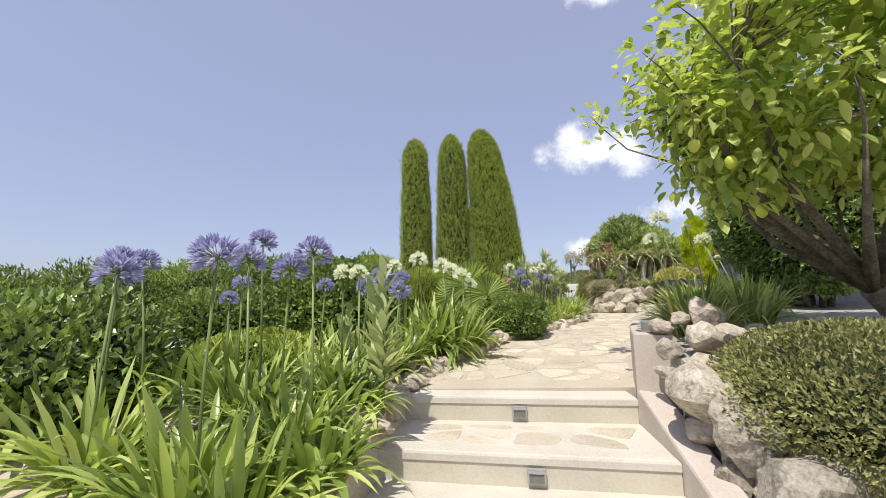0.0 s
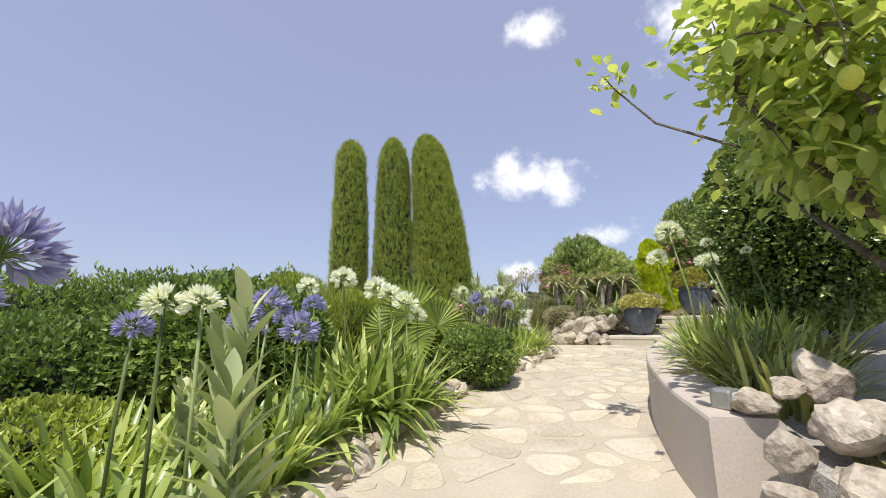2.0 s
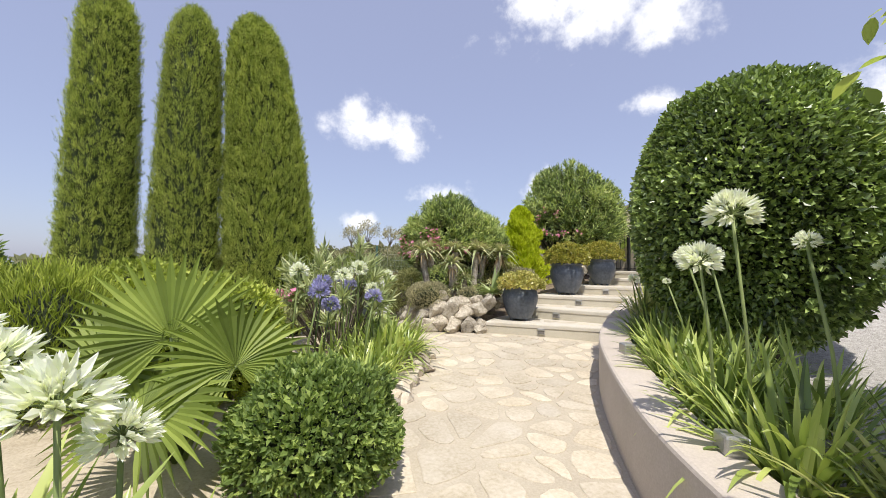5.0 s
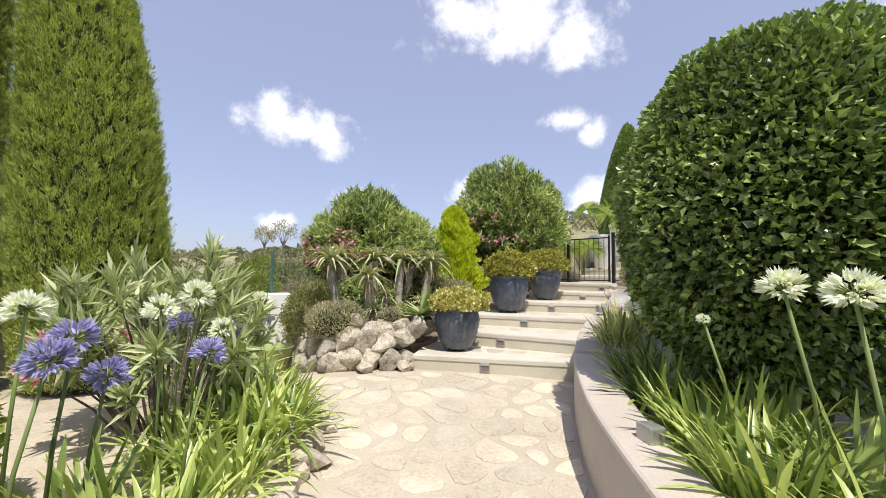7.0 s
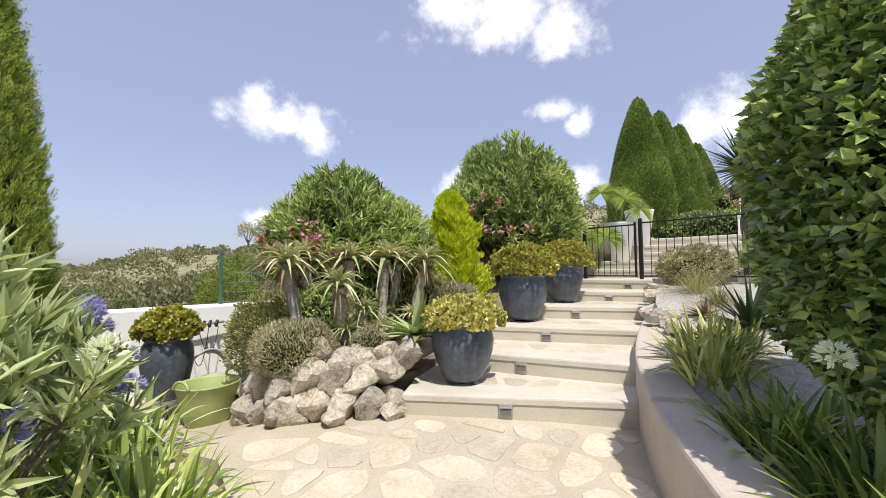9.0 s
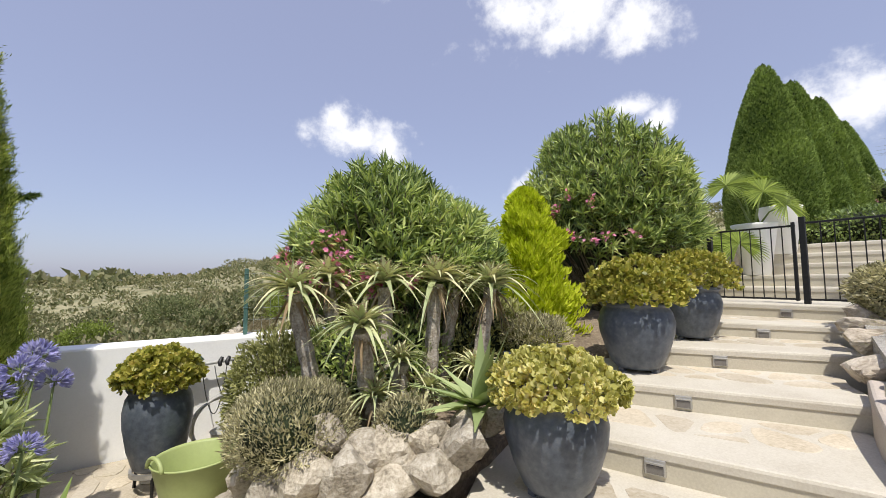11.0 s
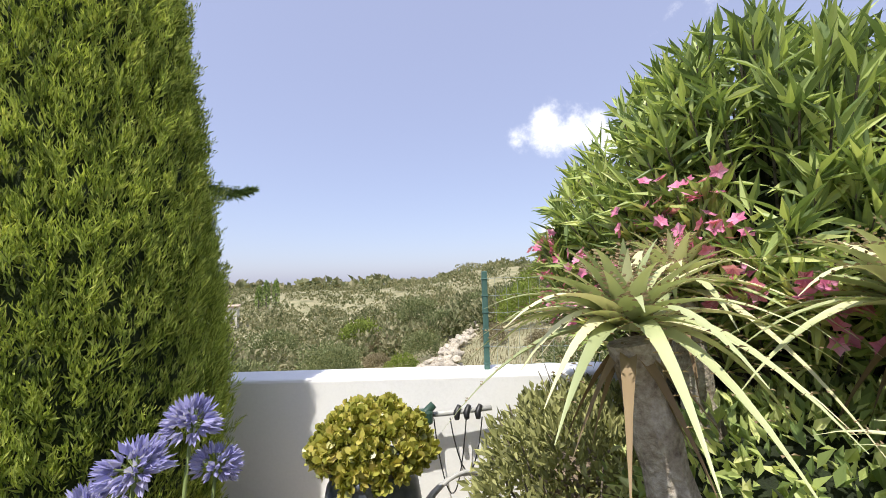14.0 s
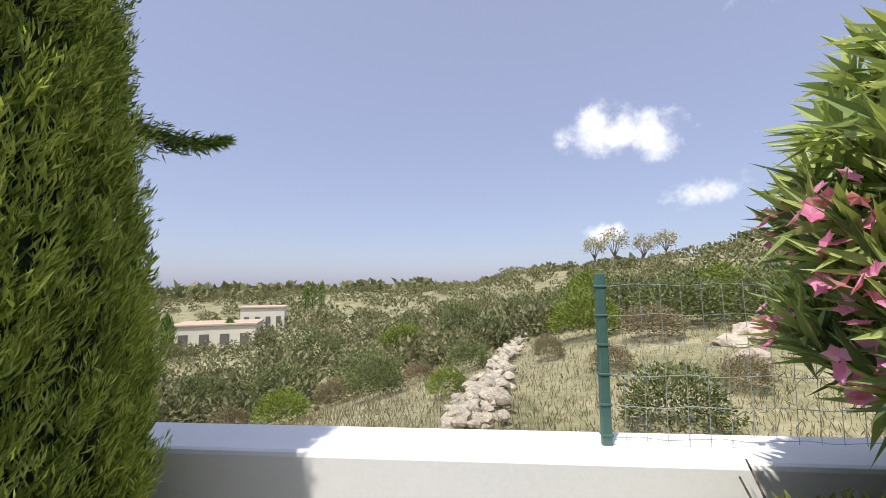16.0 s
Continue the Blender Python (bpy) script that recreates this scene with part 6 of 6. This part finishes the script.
white_planter(10.1, 8.7, 2.46, True)
white_planter(10.9, 8.6, 2.78, False)
fan_palm(10.1, 8.7, 3.1, ((-0.2, -0.2, 0.55, (-0.6, -0.6, 0.5), 0.3), (0.25, -0.1, 0.75, (0.2, -0.8, 0.5), 0.3), (-0.35, 0.2, 0.7, (-0.8, 0, 0.6), 0.3), (0.1, 0.2, 0.8, (0, 0.2, 1), 0.3), (0.0, -0.4, 0.35, (-0.3, -0.9, 0.3), 0.4)), "fan palm growing in the white planter", 0.42)
fan_palm(9.6, 8.9, 2.3, ((-0.1, -0.2, 0.6, (-0.6, -0.6, 0.4), 0.4), (0.25, 0.1, 0.75, (-0.2, -0.5, 0.8), 0.4), (-0.3, 0.2, 0.55, (-0.8, 0.1, 0.5), 0.4)), "fan palm beside the upper steps", 0.42)
chair = thing("garden_chair", 12.3, 6.9, 2.96, "small white garden chair on the upper terrace", "chair")
part("seat", box_bm(0.42, 0.42, 0.03, 0.008, (0, 0, 0.42)), M_WHITE, chair)
part("backrest", box_bm(0.03, 0.42, 0.36, 0.008, (0.2, 0, 0.65)), M_WHITE, chair)
for sx in (-0.18, 0.18):
    for sy in (-0.18, 0.18):
        part("leg", box_bm(0.035, 0.035, 0.42, 0.006, (sx, sy, 0.21)), M_WHITE, chair)

# ---- fence and hillside ----
fence = thing("wire_fence", 3.57, 10.97, 1.905, "green metal fence post with wire mesh on the white wall", "fence", turn=-2.6)
for k in range(3):
    part("post", box_bm(0.038, 0.034, 0.68, 0.006, (2.4 * k, 0, 0.33)), M_FENCE, fence)
    for j in range(6):
        part("clip", box_bm(0.046, 0.042, 0.01, 0.003, (2.4 * k, 0, 0.04 + 0.115 * j)), M_FENCE, fence)
ws = []
for j in range(6):
    z = 0.03 + 0.118 * j
    pts = [(0.02 + 0.1 * i, -0.012, z + 0.006 * math.sin(i * 2.1 + j)) for i in range(50)]
    ws.append((pts, 0.0016))
for i in range(62):
    x = 0.07 + 0.078 * i
    ws.append(([(x, -0.012, 0.02), (x + 0.006, -0.012, 0.35), (x, -0.012, 0.63)], 0.0013))
V, F = tubes(ws, 3)
wires = mesh_ob("wire_mesh", V, F, M_STEELW, fence)
tagged(wires, kind="stuff")


def bush_mesh(name, n, leaf, mat, seed, dry=False):
    V, F = crown_dome(n, 0.5, 0.5, 0.0, 0.85, leaf, leaf * 0.55, 0.3, 2.2, 0.45, seed, -0.5, 0.5)
    me = bpy.data.meshes.new(name)
    me.from_pydata(V.tolist(), [], F.tolist())
    me.materials.append(mat)
    return me


BUSH = [bush_mesh("scrub_bush", 2600, 0.055, m, 70.0 + k) for k, m in enumerate((L_SCRUB, L_SCRUB2, L_SCRUB, L_SCRUBD, L_SCRUB2))]


def hill_bush(az, r, s, kind, tall=1.0):
    x, y = END.x + r * math.sin(radians(az)), END.y + r * math.cos(radians(az))
    ob = new("scrub_bush", BUSH[kind])
    ob.matrix_world = pose(x, y, hill_z(x, y) - 0.08 * s, 0, 0, rng.uniform(0, 360)) @ Matrix.Diagonal((s, s, s * tall, 1))
    dry = kind == 3
    tagged(ob, "dry straw-coloured scrub bush on the hillside" if dry else "green scrub bush on the dry hillside", "bush", "hillside scrub")


for az, r, s, kd in ((-24, 13.5, 1.5, 1), (-12, 12, 1.6, 0), (1, 12.5, 1.35, 0), (17, 14, 2.2, 1), (-13, 17, 2.6, 0), (-24, 20, 3.2, 0), (-2, 8.2, 0.8, 1), (27, 5.6, 1.15, 0), (4, 19, 2.0, 0), (9, 26, 2.4, 0), (14, 24, 2.2, 0), (-5, 20, 1.8, 3), (-18, 16, 1.2, 3), (-6, 14, 1.1, 3),
                     (22, 18, 2.6, 0), (28, 15, 2.6, 0), (33, 17, 3.0, 1), (38, 14, 2.4, 0), (25, 12, 1.5, 3), (44, 12, 2.2, 0), (-30, 17, 1.4, 3), (-33, 22, 2.2, 0), (12, 11, 0.8, 3), (20, 9, 0.8, 3), (34, 8, 0.7, 3), (30, 22, 3.5, 0), (18, 28, 3.4, 1), (-20, 27, 3.2, 0), (-8, 25, 2.8, 1), (0, 27, 3.0, 0)):
    hill_bush(az, r, s, kd, rng.uniform(0.8, 1.05))
# far scrub, too many to count
fv = []
for k in range(1700):
    az = rng.uniform(-48, 75)
    r = 18 * (1 + rng.random() ** 1.2 * 6.0)
    s = rng.uniform(0.8, 2.6)
    x, y = END.x + r * math.sin(radians(az)), END.y + r * math.cos(radians(az))
    m = 150 if r < 45 else 60
    d = sphere_dirs(m, -0.1)
    P = d * np.array([s * 0.6, s * 0.6, s * 0.5]) * rng.uniform(0.6, 1, (m, 1)) + np.array([x, y, hill_z(x, y) + s * 0.12])
    fv.append(diamonds(P, unit(d + rng.normal(0, 0.6, (m, 3)) + np.array([0, 0, 0.4])), d + rng.normal(0, 0.4, (m, 3)), (0.13 if r < 45 else 0.2) * s, (0.08 if r < 45 else 0.13) * s))
for k in range(1500):
    az = rng.uniform(-48, 40)
    r = rng.uniform(110, 700)
    s = rng.uniform(2.5, 6.0)
    x, y = END.x + r * math.sin(radians(az)), END.y + r * math.cos(radians(az))
    d = sphere_dirs(26, 0.0)
    P = d * np.array([s * 0.8, s * 0.8, s * 0.5]) + np.array([x, y, hill_z(x, y)])
    fv.append(diamonds(P, unit(d + rng.normal(0, 0.5, (26, 3))), d, 0.5 * s, 0.4 * s))
V, F = joined(fv)
far = mesh_ob("far_scrub", V, F, L_SCRUBFAR)
tagged(far, "mixed green and olive scrub covering the far hillside", "scrub", kind="stuff")
# dry grass between the bushes
m = 30000
az, r = np.radians(rng.uniform(-40, 60, m)), 2.6 + 24 * rng.random(m) ** 1.4
P = np.stack([END.x + r * np.sin(az), END.y + r * np.cos(az), 0 * r], 1)
P[:, 2] = [hill_z(x, y) for x, y in P[:, :2]]
P = P[P[:, 1] > 11.4]
m = len(P)
V, F = diamonds(P, unit(rng.normal(0, 0.4, (m, 3)) + np.array([0, 0, 1.0])), rng.normal(0, 1, (m, 3)), rng.uniform(0.06, 0.2, m), 0.012)
dg = mesh_ob("dry_grass", V, F, L_SCRUBD)
tagged(dg, "dry straw-coloured grass on the hillside", "grass", kind="stuff")

dry_wall = thing("dry_stone_wall", 0, 0, 0, "tumbled grey dry stone wall running up the hillside", "stone wall")
dry_wall2 = thing("dry_stone_wall", 0, 0, 0, "tumbled grey dry stone wall running up the hillside", "stone wall")
for owner, pts in ((dry_wall, [(3.1, 14.6), (3.6, 18.0), (5.0, 25.0), (6.8, 33.0)]), (dry_wall2, [(-7.2, 22.5), (-5.6, 24.5), (-4.8, 26.0)])):
    line = smooth_line(pts, 40)
    for k, p in enumerate(line):
        for j in range(3):
            x, y = p.x + rng.normal(0, 0.2), p.y + rng.normal(0, 0.15)
            lay("stone", GREYS[int(rng.integers(5))], owner, x, y, hill_z(x, y) + 0.05 + 0.09 * j, rng.uniform(0.16, 0.34), 1.2)
for x, y, s in ((8.6, 17.4, 0.8), (9.9, 19.3, 1.0), (10.5, 19.2, 1.3), (10.9, 19.6, 1.0), (9.2, 19.0, 0.7), (5.0, 13.5, 0.4), (11.5, 19.8, 0.9)):
    ob = new("field_rock", PALE[int(rng.integers(6))])
    ob.matrix_world = pose(x, y, hill_z(x, y) + 0.1 * s, 0, 0, rng.uniform(0, 360)) @ Matrix.Diagonal((s, s, s * 0.8, 1))
    tagged(ob, "large pale field rock lying on the dry slope", "rock", "field rocks")


def villa(az, r, w, d, h, turn, label):
    x, y = END.x + r * math.sin(radians(az)), END.y + r * math.cos(radians(az))
    e = thing("villa", x, y, hill_z(x, y) - 0.5, label, "house", turn=turn)
    part("wall", box_bm(w, d, h, 0.02, (0, 0, h / 2)), M_VILLA, e)
    part("roof", box_bm(w + 0.3, d + 0.3, 0.22, 0.05, (0, 0, h + 0.1)), M_TILE, e)
    for k in range(4):
        part("window", box_bm(w * 0.11, 0.1, h * 0.4, 0.01, (-w * 0.36 + w * 0.24 * k, -d / 2 - 0.01, h * 0.5)), M_LENS, e)


villa(-31.5, 48, 7.5, 5, 2.6, 20, "low white villa with a flat terrace among trees")
villa(-26.5, 56, 5.0, 4, 3.4, 20, "cream villa with a tiled roof on the slope")
for az, r, w in ((-6, 230, 9), (-17, 260, 10), (-22, 300, 10), (2, 300, 9), (-12, 330, 12)):
    villa(az, r, w, 7, 4, 10, "distant white villa on the far plain")
for az, r, h in ((-21.5, 70, 4.0), (-20.6, 70, 4.6), (-19.4, 71, 4.6), (-30.5, 46, 2.6), (-37, 44, 3.5)):
    x, y = END.x + r * math.sin(radians(az)), END.y + r * math.cos(radians(az))
    e = thing("far_cypress", x, y, hill_z(x, y), "slender dark cypress tree on the far slope", "cypress tree", "far cypresses")
    d = sphere_dirs(500, -1)
    P = d * np.array([0.45, 0.45, h / 2]) * rng.uniform(0.7, 1, (500, 1)) + np.array([0, 0, h / 2])
    V, F = diamonds(P, unit(d + np.array([0, 0, 1.0])), d, 0.4, 0.15)
    mesh_ob("crown", V, F, L_GLOSSY, e)
    V, F = tube([(0, 0, -0.3), (0, 0, h * 0.5)], 0.1, 6)
    mesh_ob("trunk", V, F, M_BARK, e)
for az, r, h in ((18.5, 62, 4.5), (21, 60, 5.5), (24.5, 62, 4.2), (27, 64, 4)):
    x, y = END.x + r * math.sin(radians(az)), END.y + r * math.cos(radians(az))
    e = thing("thin_tree", x, y, hill_z(x, y), "sparse grey-leaved tree standing on the ridge", "tree", "ridge trees")
    sp, lv = [([(0, 0, -0.3), (0, 0, h * 0.5)], [0.12, 0.07])], []
    for k in range(8):
        a = k * 2.4
        tip = np.array([h * 0.25 * math.cos(a), h * 0.25 * math.sin(a), h * (0.7 + 0.04 * k)])
        sp.append(([(0, 0, h * 0.35), tuple(tip * 0.6 + np.array([0, 0, h * 0.2])), tuple(tip)], [0.05, 0.035, 0.015]))
        P = tip + rng.normal(0, h * 0.07, (60, 3))
        lv.append(diamonds(P, rng.normal(0, 1, (60, 3)), rng.normal(0, 1, (60, 3)), 0.35, 0.14))
    V, F = tubes(sp, 5)
    mesh_ob("trunk", V, F, M_BARK, e)
    V, F = joined(lv)
    mesh_ob("crown", V, F, L_GREY, e)

# ---- flagstones, last ----


def clip_poly(poly, p, n):
    """The part of a convex outline on the side of p that n points away from."""
    out = []
    for i in range(len(poly)):
        a, b = poly[i], poly[(i + 1) % len(poly)]
        da, db = (a - p).dot(n), (b - p).dot(n)
        if da <= 0:
            out.append(a)
        if da * db < 0:
            out.append(a.lerp(b, da / (da - db)))
    return out


def inside(poly, q):
    c = False
    for i in range(len(poly)):
        (x0, y0), (x1, y1) = poly[i], poly[i - 1]
        if (y0 > q.y) != (y1 > q.y) and q.x < (x1 - x0) * (q.y - y0) / (y1 - y0) + x0:
            c = not c
    return c


def flagstones(owner, outline, zf, spacing, joint, thick, mat=M_STONE):
    fr = random.Random(5)
    xs, ys = [p[0] for p in outline], [p[1] for p in outline]
    seeds = []
    for i in range(int((max(xs) - min(xs) + 1) / spacing)):
        for j in range(int((max(ys) - min(ys) + 1) / spacing)):
            if fr.random() < 0.2:
                continue
            seeds.append(Vector((min(xs) - 0.4 + (i + 0.5 * (j % 2) + fr.uniform(-0.42, 0.42)) * spacing, min(ys) - 0.4 + (j + fr.uniform(-0.42, 0.42)) * spacing)))
    edges = [(Vector(outline[i - 1]), Vector(outline[i])) for i in range(len(outline))]
    for s in seeds:
        if not inside(outline, s):
            continue
        r = spacing * 1.5
        poly = [s + Vector(c) * r for c in ((-1, -1), (1, -1), (1, 1), (-1, 1))]
        for q in seeds:
            d = q - s
            if q is not s and d.length < r * 2:
                n = d.normalized()
                poly = clip_poly(poly, (s + q) / 2 - n * joint * fr.uniform(0.35, 0.85), n)
        for a, b in edges:
            t = max(0.0, min(1.0, (s - a).dot(b - a) / max((b - a).length_squared, 1e-6)))
            near = a + (b - a) * t
            if (near - s).length < spacing * 1.3:
                n = (near - s).normalized()
                poly = clip_poly(poly, near - n * 0.015, n)
        if len(poly) < 3:
            continue
        c = sum(poly, Vector((0, 0))) / len(poly)
        # soften the corners
        soft = []
        for i in range(len(poly)):
            a, b, d = poly[i - 1], poly[i], poly[(i + 1) % len(poly)]
            soft += [b.lerp(a, min(0.3, 0.05 / max((a - b).length, 0.01))), b.lerp(d, min(0.3, 0.05 / max((d - b).length, 0.01)))]
        rough = []
        for i in range(len(soft)):
            a, b = soft[i], soft[(i + 1) % len(soft)]
            mid = (a + b) / 2
            push = 0.012 * noise.noise(Vector((mid.x * 9, mid.y * 9, 1)))
            rough += [a, mid + (mid - c).normalized() * push] if (a - b).length > 0.06 else [a]
        soft = rough
        lift = thick + fr.uniform(-0.001, 0.0015)
        tilt = (fr.uniform(-0.006, 0.006), fr.uniform(-0.006, 0.006))
        V, F = [], []
        m = len(soft)
        for ring, (sh, dz) in enumerate(((1.0, -0.02), (1.0, lift - 0.003), (0.965, lift))):
            for p in soft:
                w = c + (p - c) * sh
                V.append((w.x - c.x, w.y - c.y, zf(w.x, w.y) - zf(c.x, c.y) + dz + (tilt[0] * (w.x - c.x) + tilt[1] * (w.y - c.y) if ring else 0)))
        for k in range(2):
            for i in range(m):
                F.append([k * m + i, k * m + (i + 1) % m, (k + 1) * m + (i + 1) % m, (k + 1) * m + i])
        F.append([2 * m + i for i in range(m)])
        ob = mesh_ob("flagstone", V, F, mat, owner)
        ob.location = (c.x, c.y, zf(c.x, c.y) - 0.006)


FLAG = [(-0.12, 3.5)] + [(x + 0.03, y) for x, y in LEFT[3:]] + [(3.05, 10.8), (3.2, 10.2), (2.95, 9.4), (2.98, 8.8), (3.2, 8.35), (3.6, 8.12), (4.02, 7.9), (4.12, 7.85), (5.0, 6.6), (4.52, 6.36)] + [(x - 0.03, y) for x, y in RIGHT[::-1][1:6]] + [(1.44, 3.3)]
flagstones(path, FLAG, path_z, 0.24, 0.040, 0.006)
flagstones(path, [(-0.28, 2.66), (1.24, 2.40), (1.31, 2.84), (-0.22, 3.04)], lambda x, y: 0.625, 0.24, 0.036, 0.003)
for i in range(5):
    (la, ra), (lb, rb) = stair_front(i), stair_front(i + 1)
    far_l, far_r = Vector(lb).lerp(Vector(rb), 0.04), Vector(rb).lerp(Vector(lb), 0.03)
    near_l, near_r = Vector(la).lerp(Vector(lb), 0.42).lerp(Vector(ra), 0.05), Vector(ra).lerp(Vector(rb), 0.42)
    flagstones(path, [tuple(near_l), tuple(near_r), tuple(far_r), tuple(far_l)], lambda x, y, z=STAIR_Z[i]: z + 0.005, 0.25, 0.034, 0.003)
